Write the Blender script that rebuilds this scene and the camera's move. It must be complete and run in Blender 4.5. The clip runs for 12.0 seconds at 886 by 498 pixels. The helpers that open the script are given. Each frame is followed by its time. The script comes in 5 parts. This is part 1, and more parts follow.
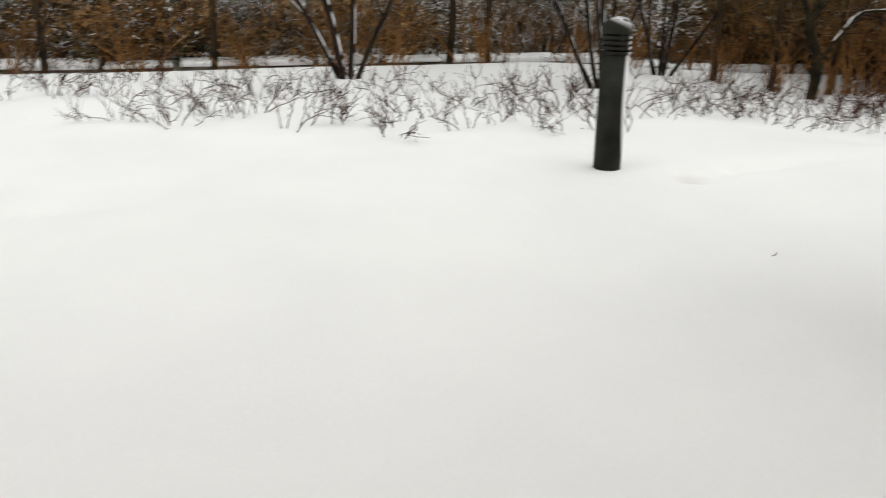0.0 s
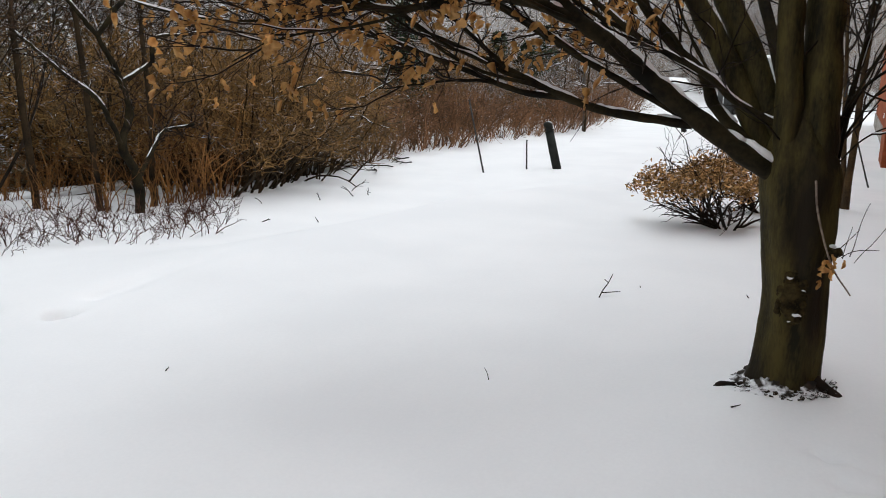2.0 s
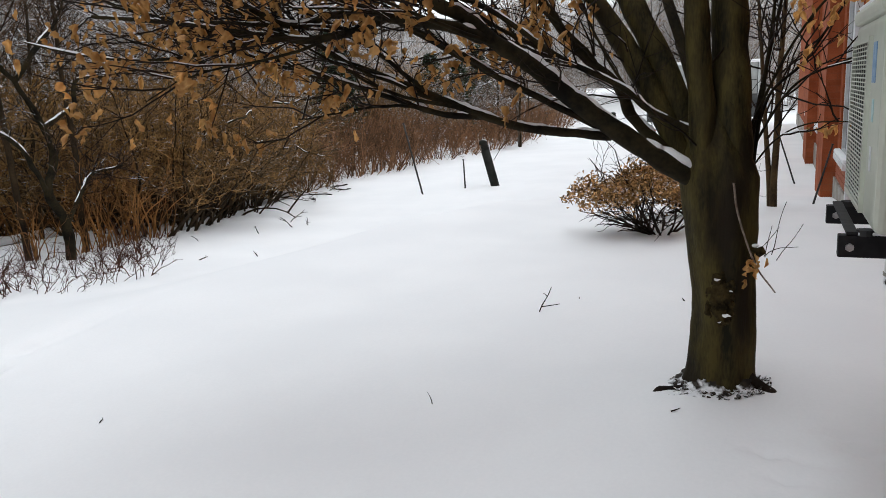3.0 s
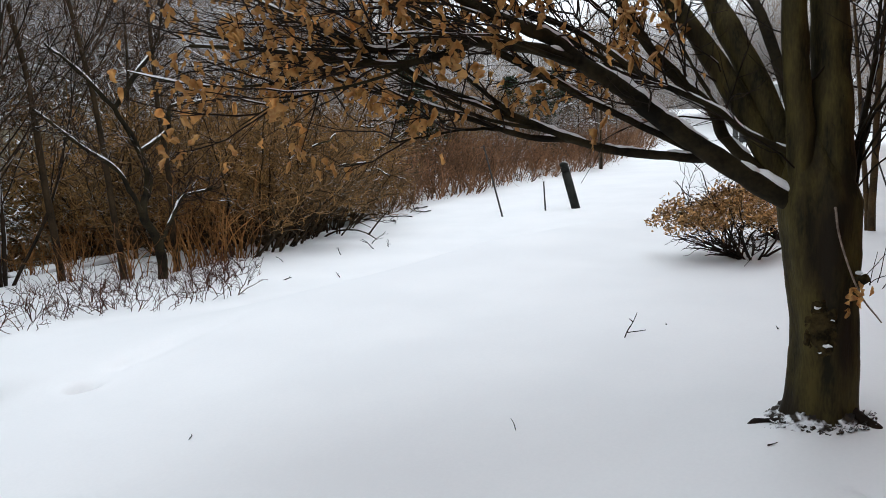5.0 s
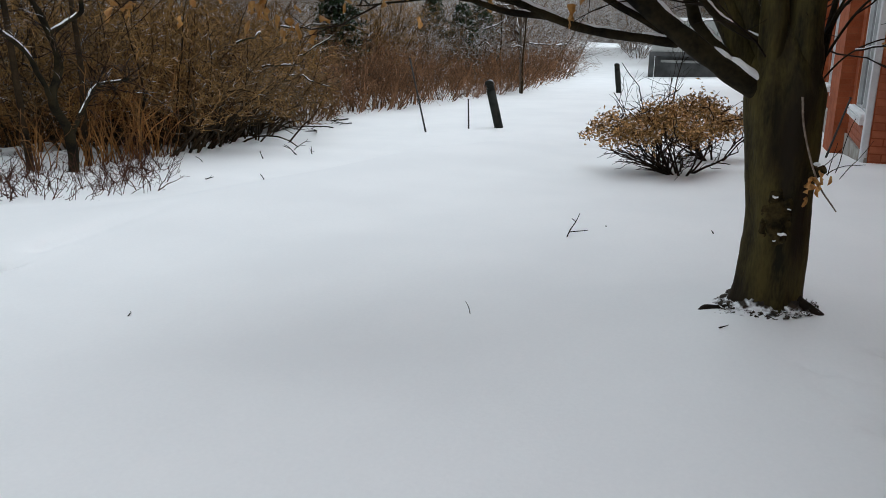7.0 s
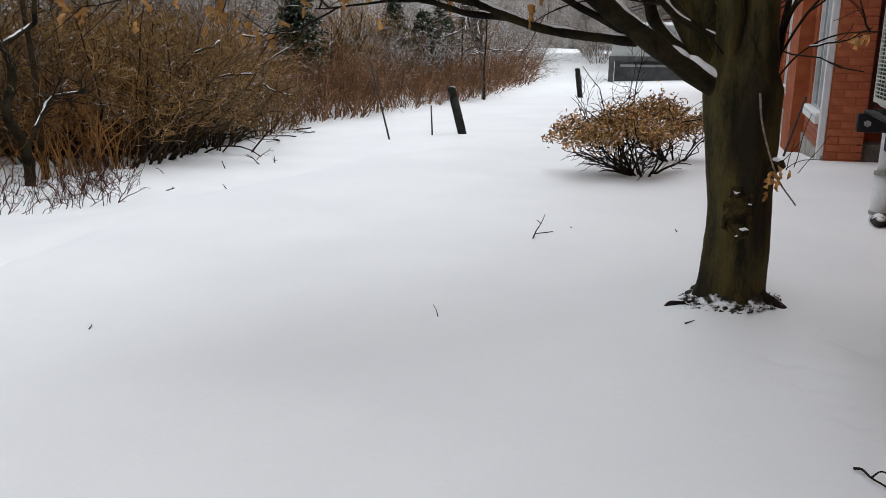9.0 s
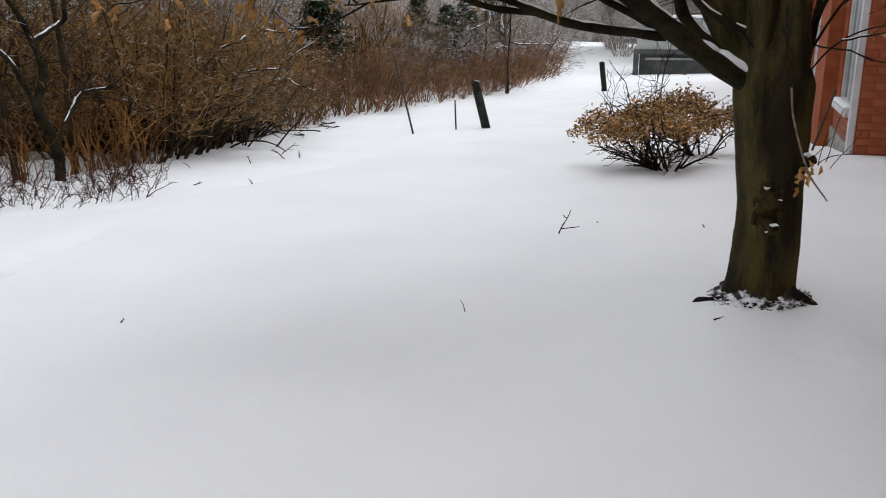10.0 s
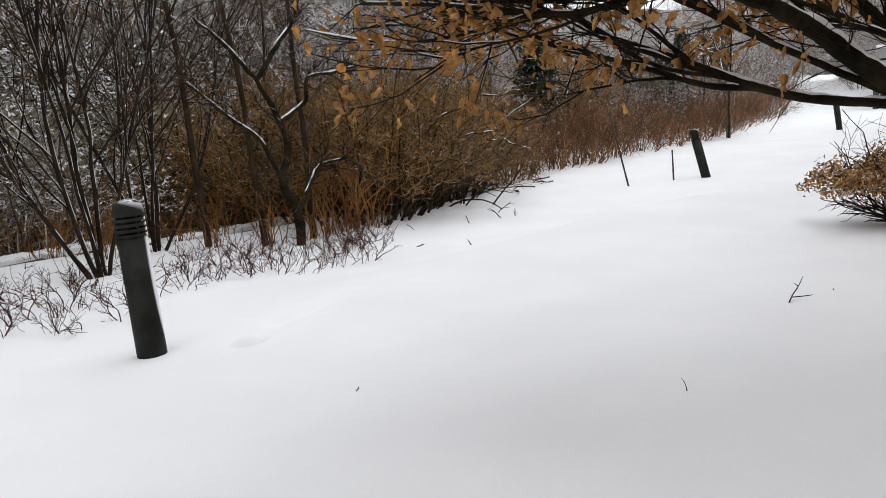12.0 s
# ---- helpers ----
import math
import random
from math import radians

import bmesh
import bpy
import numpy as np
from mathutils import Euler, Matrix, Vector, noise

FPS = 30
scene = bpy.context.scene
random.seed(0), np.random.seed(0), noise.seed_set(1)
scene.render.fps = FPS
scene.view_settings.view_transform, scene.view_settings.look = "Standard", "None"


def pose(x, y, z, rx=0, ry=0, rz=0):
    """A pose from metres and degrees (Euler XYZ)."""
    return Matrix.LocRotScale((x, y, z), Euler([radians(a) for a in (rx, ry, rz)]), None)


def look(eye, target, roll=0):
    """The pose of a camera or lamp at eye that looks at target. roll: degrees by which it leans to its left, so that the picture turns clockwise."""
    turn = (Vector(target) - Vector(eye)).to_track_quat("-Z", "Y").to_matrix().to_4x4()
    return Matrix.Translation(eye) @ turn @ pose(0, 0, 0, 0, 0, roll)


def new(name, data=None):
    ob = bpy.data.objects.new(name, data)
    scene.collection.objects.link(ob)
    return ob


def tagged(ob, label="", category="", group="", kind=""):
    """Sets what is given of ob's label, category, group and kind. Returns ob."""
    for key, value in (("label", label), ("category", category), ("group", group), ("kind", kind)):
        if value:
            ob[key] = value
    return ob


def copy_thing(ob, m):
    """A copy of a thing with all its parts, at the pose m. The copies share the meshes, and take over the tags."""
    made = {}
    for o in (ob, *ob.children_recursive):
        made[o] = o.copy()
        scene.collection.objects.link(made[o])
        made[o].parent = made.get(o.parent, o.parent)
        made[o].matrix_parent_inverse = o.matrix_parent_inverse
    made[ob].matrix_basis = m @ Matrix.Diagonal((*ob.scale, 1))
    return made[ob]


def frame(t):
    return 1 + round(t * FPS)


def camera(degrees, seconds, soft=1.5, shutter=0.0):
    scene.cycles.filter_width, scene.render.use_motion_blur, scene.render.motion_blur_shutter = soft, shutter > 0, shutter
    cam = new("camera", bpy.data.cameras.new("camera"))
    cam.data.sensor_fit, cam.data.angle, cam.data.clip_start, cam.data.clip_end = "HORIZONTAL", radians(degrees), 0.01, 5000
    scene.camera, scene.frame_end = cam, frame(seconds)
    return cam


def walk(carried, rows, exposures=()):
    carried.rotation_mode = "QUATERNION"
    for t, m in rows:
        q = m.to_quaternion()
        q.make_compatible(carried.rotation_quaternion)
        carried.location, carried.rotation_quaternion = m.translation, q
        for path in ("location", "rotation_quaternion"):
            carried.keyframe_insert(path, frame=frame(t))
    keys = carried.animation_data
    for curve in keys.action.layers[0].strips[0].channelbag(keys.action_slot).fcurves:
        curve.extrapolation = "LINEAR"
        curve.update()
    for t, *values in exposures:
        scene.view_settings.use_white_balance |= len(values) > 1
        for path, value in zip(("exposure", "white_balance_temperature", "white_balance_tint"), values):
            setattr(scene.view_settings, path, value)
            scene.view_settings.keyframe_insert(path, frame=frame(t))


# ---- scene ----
cam = camera(57.5, 12.0, soft=0.7, shutter=0.2)
PATH = [
    (0, (0.34, 0.053, 1.329), (0.237, 1.906, 0.583), 1.6),
    (0.5, (0.251, 0.083, 1.354), (0.783, 1.897, 0.703), 1.2),
    (0.7, (0.203, 0.097, 1.36), (1.018, 1.824, 0.766), 1.2),
    (0.8, (0.213, 0.129, 1.339), (1.14, 1.809, 0.776), 1.2),
    (1, (0.187, 0.098, 1.38), (1.329, 1.658, 0.866), 1.8),
    (1.5, (0.187, 0.111, 1.374), (1.475, 1.57, 0.915), 1.8),
    (2, (0.212, 0.104, 1.367), (1.536, 1.534, 0.922), 1.1),
    (2.5, (0.246, 0.081, 1.374), (1.655, 1.439, 0.956), -1.3),
    (2.7, (0.255, 0.072, 1.375), (1.683, 1.412, 0.972), -2.1),
    (4.3, (0.271, 0.107, 1.366), (1.621, 1.538, 1.009), -3.0),
    (4.5, (0.269, 0.109, 1.371), (1.593, 1.567, 1.023), -2.9),
    (5, (0.259, 0.107, 1.377), (1.555, 1.593, 1.045), -2.8),
    (5.5, (0.249, 0.141, 1.355), (1.695, 1.479, 1.013), -0.1),
    (6, (0.264, 0.177, 1.354), (1.825, 1.385, 1.03), 1.2),
    (6.5, (0.245, 0.193, 1.334), (1.791, 1.418, 1.003), 0.9),
    (7, (0.134, 0.27, 1.196), (1.562, 1.572, 0.68), 1.0),
    (9, (0.141, 0.274, 1.176), (1.627, 1.517, 0.679), 0.2),
    (9.5, (0.138, 0.279, 1.178), (1.631, 1.515, 0.685), -0.0),
    (10, (0.124, 0.283, 1.182), (1.571, 1.566, 0.671), -0.1),
    (10.5, (0.119, 0.252, 1.235), (1.48, 1.618, 0.703), -0.7),
    (11, (0.108, 0.245, 1.246), (1.451, 1.633, 0.726), -1.5),
    (11.5, (0.084, 0.248, 1.301), (1.19, 1.868, 0.909), -3.8),
    (12, (0.083, 0.25, 1.315), (1.154, 1.895, 0.937), -4.0),
]
# stops, kelvin and tint of the white balance as the film adjusts itself
EXPOSURES = ((0, 0.7, 6570, 5.0), (0.5, 0.68, 6470, 6.0), (1.5, 0.67, 6170, 7.0), (2.5, 0.65, 6120, 8.0), (4.5, 0.68, 5900, 6.5), (6.6, 0.63, 5850, 6.5), (7.0, 0.41, 5850, 4.5), (7.6, 0.43, 5950, 6.5), (9, 0.57, 6080, 8.0), (10.5, 0.57, 6130, 9.0), (11.5, 0.63, 6210, 9.0), (12, 0.63, 6210, 9.0))
walk(cam, [(t, look(eye, target, roll)) for t, eye, target, roll in PATH], EXPOSURES)
SKY, SUN = 0.135, 1.08
# ==== place ====

# ---- world, sun, exposure ----
world = bpy.data.worlds.new("overcast")
scene.world = world
world.use_nodes = True
wn, wl = world.node_tree.nodes, world.node_tree.links
sky = wn.new("ShaderNodeTexSky")
sky.sky_type, sky.sun_disc, sky.sun_elevation, sky.sun_rotation = "NISHITA", False, radians(83), radians(63)
sky.air_density, sky.dust_density, sky.ozone_density = 1.0, 1.0, 1.0
soft = wn.new("ShaderNodeHueSaturation")
soft.inputs["Saturation"].default_value = 0.0
wl.new(sky.outputs["Color"], soft.inputs["Color"])
wl.new(soft.outputs["Color"], wn["Background"].inputs["Color"])
wn["Background"].inputs["Strength"].default_value = SKY

sun = new("sun", bpy.data.lights.new("sun", "SUN"))
sun.data.energy, sun.data.angle, sun.data.color = SUN, radians(90), (1.0, 0.99, 0.98)
sun.matrix_world = look((0, 0, 30), (-5, 13, 0))

# the place is laid out along the brick building: u runs along its wall, v away from it onto the lawn
ROT = Matrix.Rotation(radians(21), 4, "Z")
rng = np.random.default_rng(7)


# ---- materials ----
def material(name, a, b, scale=6.0, rough=0.8, stretch=(1, 1, 1), bump=0.3, fine=60.0, metal=0.0, wear=None, depth=0.01, random_tint=0.0, shine=0.5, strand_tint=0.0):
    """Two base colours mixed by broad noise, roughened by a fine grain; wear is a third colour in patches."""
    m = bpy.data.materials.new(name)
    m.use_nodes = True
    n, l = m.node_tree.nodes, m.node_tree.links
    p = n["Principled BSDF"]
    tc, mp = n.new("ShaderNodeTexCoord"), n.new("ShaderNodeMapping")
    mp.inputs["Scale"].default_value = stretch
    l.new(tc.outputs["Object"], mp.inputs["Vector"])
    n1, n2 = n.new("ShaderNodeTexNoise"), n.new("ShaderNodeTexNoise")
    n1.inputs["Scale"].default_value, n1.inputs["Detail"].default_value = scale, 5
    n2.inputs["Scale"].default_value, n2.inputs["Detail"].default_value = fine, 4
    for k in (n1, n2):
        l.new(mp.outputs["Vector"], k.inputs["Vector"])
    ramp = n.new("ShaderNodeValToRGB")
    ramp.color_ramp.elements[0].position, ramp.color_ramp.elements[1].position = 0.35, 0.68
    ramp.color_ramp.elements[0].color, ramp.color_ramp.elements[1].color = (*a, 1), (*b, 1)
    add = n.new("ShaderNodeMath")
    add.operation = "MULTIPLY_ADD"
    add.inputs[1].default_value, add.inputs[2].default_value = 0.35, -0.17
    l.new(n2.outputs["Fac"], add.inputs[0])
    mixf = n.new("ShaderNodeMath")
    l.new(n1.outputs["Fac"], mixf.inputs[0])
    l.new(add.outputs[0], mixf.inputs[1])
    l.new(mixf.outputs[0], ramp.inputs["Fac"])
    colour = ramp.outputs["Color"]
    if wear:
        n3 = n.new("ShaderNodeTexNoise")
        n3.inputs["Scale"].default_value, n3.inputs["Detail"].default_value = scale * 0.45, 6
        l.new(mp.outputs["Vector"], n3.inputs["Vector"])
        r3 = n.new("ShaderNodeValToRGB")
        r3.color_ramp.elements[0].position, r3.color_ramp.elements[1].position = 0.52, 0.66
        l.new(n3.outputs["Fac"], r3.inputs["Fac"])
        mx = n.new("ShaderNodeMixRGB")
        l.new(r3.outputs["Color"], mx.inputs["Fac"])
        l.new(colour, mx.inputs["Color1"])
        mx.inputs["Color2"].default_value = (*wear, 1)
        colour = mx.outputs["Color"]
    if random_tint:
        oi, hs, mr = n.new("ShaderNodeObjectInfo"), n.new("ShaderNodeHueSaturation"), n.new("ShaderNodeMapRange")
        mr.inputs["To Min"].default_value, mr.inputs["To Max"].default_value = 1 - random_tint, 1 + random_tint
        l.new(oi.outputs["Random"], mr.inputs["Value"])
        l.new(mr.outputs["Result"], hs.inputs["Value"])
        l.new(colour, hs.inputs["Color"])
        colour = hs.outputs["Color"]
    if strand_tint:
        ge, hs, mr = n.new("ShaderNodeNewGeometry"), n.new("ShaderNodeHueSaturation"), n.new("ShaderNodeMapRange")
        mr.inputs["To Min"].default_value, mr.inputs["To Max"].default_value = 1 - strand_tint, 1 + strand_tint
        l.new(ge.outputs["Random Per Island"], mr.inputs["Value"])
        l.new(mr.outputs["Result"], hs.inputs["Value"])
        l.new(colour, hs.inputs["Color"])
        colour = hs.outputs["Color"]
    l.new(colour, p.inputs["Base Color"])
    p.inputs["Roughness"].default_value, p.inputs["Metallic"].default_value = rough, metal
    p.inputs["Specular IOR Level"].default_value = shine if bump else 0.12
    if bump:
        b_ = n.new("ShaderNodeBump")
        b_.inputs["Strength"].default_value, b_.inputs["Distance"].default_value = bump, depth
        l.new(mixf.outputs[0], b_.inputs["Height"])
        l.new(b_.outputs["Normal"], p.inputs["Normal"])
    return m


def snow_dusted(m, low=0.25, high=0.6, patch=9.0, cover=0.5, lee=(0.0, 0.0, 1.0)):
    """Settled snow on faces that look up (or to the weather side), broken into patches."""
    n, l = m.node_tree.nodes, m.node_tree.links
    p = n["Principled BSDF"]
    src = p.inputs["Base Color"].links[0].from_socket
    g, dot, mr = n.new("ShaderNodeNewGeometry"), n.new("ShaderNodeVectorMath"), n.new("ShaderNodeMapRange")
    dot.operation = "DOT_PRODUCT"
    dot.inputs[1].default_value = Vector(lee).normalized()
    l.new(g.outputs["Normal"], dot.inputs[0])
    mr.inputs["From Min"].default_value, mr.inputs["From Max"].default_value = low, high
    l.new(dot.outputs["Value"], mr.inputs["Value"])
    tc, nz, r = n.new("ShaderNodeTexCoord"), n.new("ShaderNodeTexNoise"), n.new("ShaderNodeValToRGB")
    nz.inputs["Scale"].default_value, nz.inputs["Detail"].default_value = patch, 3
    l.new(tc.outputs["Object"], nz.inputs["Vector"])
    r.color_ramp.elements[0].position, r.color_ramp.elements[1].position = 1 - cover - 0.05, 1 - cover + 0.05
    l.new(nz.outputs["Fac"], r.inputs["Fac"])
    mu, mx = n.new("ShaderNodeMath"), n.new("ShaderNodeMixRGB")
    mu.operation = "MULTIPLY"
    l.new(mr.outputs["Result"], mu.inputs[0])
    l.new(r.outputs["Color"], mu.inputs[1])
    l.new(mu.outputs[0], mx.inputs["Fac"])
    l.new(src, mx.inputs["Color1"])
    mx.inputs["Color2"].default_value = (0.84, 0.85, 0.87, 1)
    l.new(mx.outputs["Color"], p.inputs["Base Color"])
    return m


SNOW = material("snow", (0.83, 0.835, 0.845), (0.88, 0.882, 0.888), scale=1.1, rough=0.65, bump=0.25, fine=70, depth=0.006)
SNOW_CAP = material("settled_snow", (0.82, 0.83, 0.84), (0.88, 0.88, 0.89), scale=14, rough=0.7, bump=0.5, fine=120, depth=0.006)
BARK = material("beech_bark", (0.012, 0.010, 0.004), (0.074, 0.058, 0.016), scale=5, rough=0.7, stretch=(3, 3, 0.7), bump=0.6, fine=45, depth=0.008, shine=0.15, wear=(0.018, 0.013, 0.007))
LIMB_BARK = material("wet_limb_bark", (0.006, 0.005, 0.003), (0.034, 0.026, 0.011), scale=6, rough=0.8, bump=0.5, fine=60, depth=0.005, shine=0.12)
SCAR = material("bark_scar", (0.012, 0.009, 0.004), (0.066, 0.048, 0.017), scale=22, rough=0.9, bump=1.0, fine=90, depth=0.012, shine=0.1)
TWIG = material("dark_twig", (0.008, 0.006, 0.004), (0.028, 0.017, 0.011), scale=9, rough=0.75, bump=0)
GREY_TWIG = snow_dusted(material("grey_brown_twig", (0.070, 0.046, 0.031), (0.20, 0.137, 0.088), scale=3, rough=0.8, bump=0, strand_tint=0.60), 0.1, 0.6, 5, 0.52)
FINE_TWIG = snow_dusted(material("brown_fine_twig", (0.020, 0.013, 0.008), (0.095, 0.056, 0.032), scale=6, rough=0.75, bump=0, strand_tint=0.50), 0.3, 0.7, 8, 0.42)
RED_TWIG = material("red_brown_twig", (0.026, 0.011, 0.007), (0.095, 0.040, 0.024), scale=3, rough=0.75, bump=0, strand_tint=0.50)
OLIVE_TWIG = snow_dusted(material("olive_brown_twig", (0.085, 0.047, 0.016), (0.37, 0.208, 0.070), scale=2.2, rough=0.75, bump=0, strand_tint=0.75, random_tint=0.2, wear=(0.105, 0.072, 0.036)), 0.5, 0.85, 9, 0.38)
GOLD_TWIG = material("golden_brown_stem", (0.095, 0.044, 0.014), (0.37, 0.180, 0.058), scale=2.2, rough=0.75, bump=0, strand_tint=0.70, random_tint=0.25, wear=(0.07, 0.042, 0.022))
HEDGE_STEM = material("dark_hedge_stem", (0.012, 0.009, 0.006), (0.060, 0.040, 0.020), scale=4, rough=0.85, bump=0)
RUST_TWIG = material("rusty_twig", (0.090, 0.048, 0.024), (0.27, 0.145, 0.075), scale=2.2, rough=0.75, bump=0, strand_tint=0.70, random_tint=0.2)
OLIVE_SNOWY = snow_dusted(material("olive_brown_branch", (0.035, 0.024, 0.014), (0.11, 0.07, 0.03), scale=3, rough=0.8, bump=0, strand_tint=0.50), 0.35, 0.7, 5, 0.40)
SNOWY = snow_dusted(material("snow_laden_branch", (0.085, 0.053, 0.028), (0.34, 0.21, 0.11), scale=3, rough=0.8, bump=0, strand_tint=0.50), -0.5, 0.35, 4, 0.58)
EVERGREEN_SNOWY = snow_dusted(material("snow_flecked_evergreen", (0.040, 0.040, 0.020), (0.17, 0.14, 0.075), scale=2, rough=0.6, bump=0, strand_tint=0.50), -0.1, 0.45, 7, 0.56)
BROWN_LEAF = snow_dusted(material("dead_brown_leaf", (0.085, 0.052, 0.022), (0.36, 0.195, 0.080), scale=5, rough=0.75, bump=0, strand_tint=0.60, wear=(0.055, 0.050, 0.022)), 0.6, 0.95, 8, 0.36)
SNOWY_SIDE = snow_dusted(material("snow_plastered_stem", (0.008, 0.006, 0.004), (0.034, 0.023, 0.014), scale=4, rough=0.8, bump=0), 0.66, 0.86, 6, 0.50, (0.9, -0.15, 0.40))
FOLIAGE = snow_dusted(material("dark_evergreen_leaf", (0.012, 0.024, 0.012), (0.045, 0.07, 0.035), scale=2, rough=0.55, bump=0, strand_tint=0.50), 0.45, 0.85, 6, 0.46)
BRICK = material("red_brick", (0.27, 0.068, 0.026), (0.38, 0.110, 0.046), scale=9, rough=0.85, bump=0.4, fine=120, depth=0.004, random_tint=0.09)
MORTAR = material("red_tinted_mortar", (0.19, 0.056, 0.025), (0.27, 0.093, 0.044), scale=12, rough=0.95, bump=0.4, fine=140, depth=0.004)
PLINTH = material("brick_red_render", (0.27, 0.070, 0.028), (0.38, 0.115, 0.048), scale=4, rough=0.9, bump=0.3, fine=90, depth=0.004, wear=(0.42, 0.20, 0.12))
FOOTING = material("concrete_footing", (0.24, 0.22, 0.19), (0.42, 0.40, 0.36), scale=5, rough=0.9, bump=0.4, wear=(0.16, 0.12, 0.09))
WHITE_PAINT = material("white_painted_trim", (0.62, 0.63, 0.64), (0.76, 0.77, 0.78), scale=5, rough=0.45, bump=0.1, wear=(0.50, 0.50, 0.49))
AC_PAINT = material("pale_grey_enamel", (0.50, 0.52, 0.44), (0.58, 0.60, 0.51), scale=3, rough=0.42, bump=0.05, wear=(0.42, 0.44, 0.37))
# near-black for the fan plate's painted shade, and for seams, screws and feet
AC_DARK = material("dark_shade_and_fittings", (0.015, 0.016, 0.017), (0.04, 0.04, 0.04), scale=5, rough=0.6, bump=0)
BLACK_STEEL = material("black_painted_steel", (0.005, 0.005, 0.006), (0.014, 0.014, 0.015), scale=14, rough=0.55, bump=0.2, shine=0.2)
ZINC = material("zinc_bolt", (0.35, 0.35, 0.35), (0.55, 0.55, 0.55), scale=40, rough=0.35, bump=0.1, metal=0.9)
BLUE_STICKER = material("faded_blue_sticker", (0.20, 0.32, 0.50), (0.34, 0.46, 0.60), scale=30, rough=0.5, bump=0)
PALE_STICKER = material("pale_cyan_sticker", (0.42, 0.60, 0.62), (0.62, 0.74, 0.74), scale=30, rough=0.5, bump=0)
SLATE_PLATE = material("dark_rating_plate", (0.045, 0.042, 0.05), (0.10, 0.09, 0.10), scale=12, rough=0.4, bump=0)
BOLLARD = material("dark_green_grey_paint", (0.026, 0.032, 0.030), (0.058, 0.066, 0.062), scale=6, rough=0.45, bump=0.15, fine=150)
BOLLARD_FROST = snow_dusted(material("frosted_green_grey_paint", (0.011, 0.012, 0.010), (0.027, 0.028, 0.023), scale=6, rough=0.6, bump=0.15, fine=150, shine=0.12), 0.74, 0.84, 45, 0.72, (1.0, -0.12, 0.50))
CAP_FROST = snow_dusted(material("frosted_cap_paint", (0.011, 0.012, 0.010), (0.027, 0.028, 0.023), scale=6, rough=0.6, bump=0.15, fine=150, shine=0.12), 0.45, 1.0, 22, 0.55, (0.5, -0.1, 1.0))
STAKE = material("dark_stake", (0.014, 0.013, 0.012), (0.045, 0.040, 0.035), scale=18, rough=0.7, bump=0.2)
LOW_STONE = material("weathered_stone_edge", (0.07, 0.06, 0.048), (0.17, 0.15, 0.12), scale=5, rough=0.95, bump=0.6, depth=0.02)
FENCE = material("weathered_olive_boards", (0.16, 0.14, 0.09), (0.31, 0.275, 0.19), scale=3, rough=0.9, stretch=(1, 1, 0.25), bump=0.4, random_tint=0.18)
DEAD_WOOD = snow_dusted(material("pale_dead_wood", (0.13, 0.095, 0.07), (0.30, 0.24, 0.19), scale=30, rough=0.9, bump=0.4, depth=0.003), 0.3, 0.8, 25, 0.5)
LITTER = snow_dusted(material("damp_leaf_litter", (0.014, 0.011, 0.008), (0.05, 0.036, 0.022), scale=20, rough=0.9, bump=0.5, depth=0.01), 0.2, 0.7, 16, 0.50)
FAR_WOODS = material("distant_bare_woods", (0.085, 0.070, 0.058), (0.34, 0.325, 0.31), scale=0.9, rough=1.0, stretch=(1, 1, 0.6), bump=0, fine=5)
SHED_WALL = material("pale_shed_panels", (0.26, 0.27, 0.26), (0.38, 0.39, 0.37), scale=2, rough=0.8, bump=0.1)
SHED_DARK = material("dark_shed_front", (0.028, 0.030, 0.030), (0.080, 0.084, 0.082), scale=2, rough=0.6, bump=0.1)
DOOR_RED = material("maroon_painted_boards", (0.075, 0.018, 0.014), (0.13, 0.035, 0.025), scale=6, rough=0.6, bump=0.2)


def leaf_material(name, a, b):
    m = material(name, a, b, scale=25, rough=0.6, bump=0.2, random_tint=0.28)
    n, l = m.node_tree.nodes, m.node_tree.links
    p = n["Principled BSDF"]
    tr, mx = n.new("ShaderNodeBsdfTranslucent"), n.new("ShaderNodeMixShader")
    l.new(p.inputs["Base Color"].links[0].from_socket, tr.inputs["Color"])
    mx.inputs["Fac"].default_value = 0.45
    l.new(p.outputs[0], mx.inputs[1])
    l.new(tr.outputs[0], mx.inputs[2])
    l.new(mx.outputs[0], n["Material Output"].inputs["Surface"])
    return m


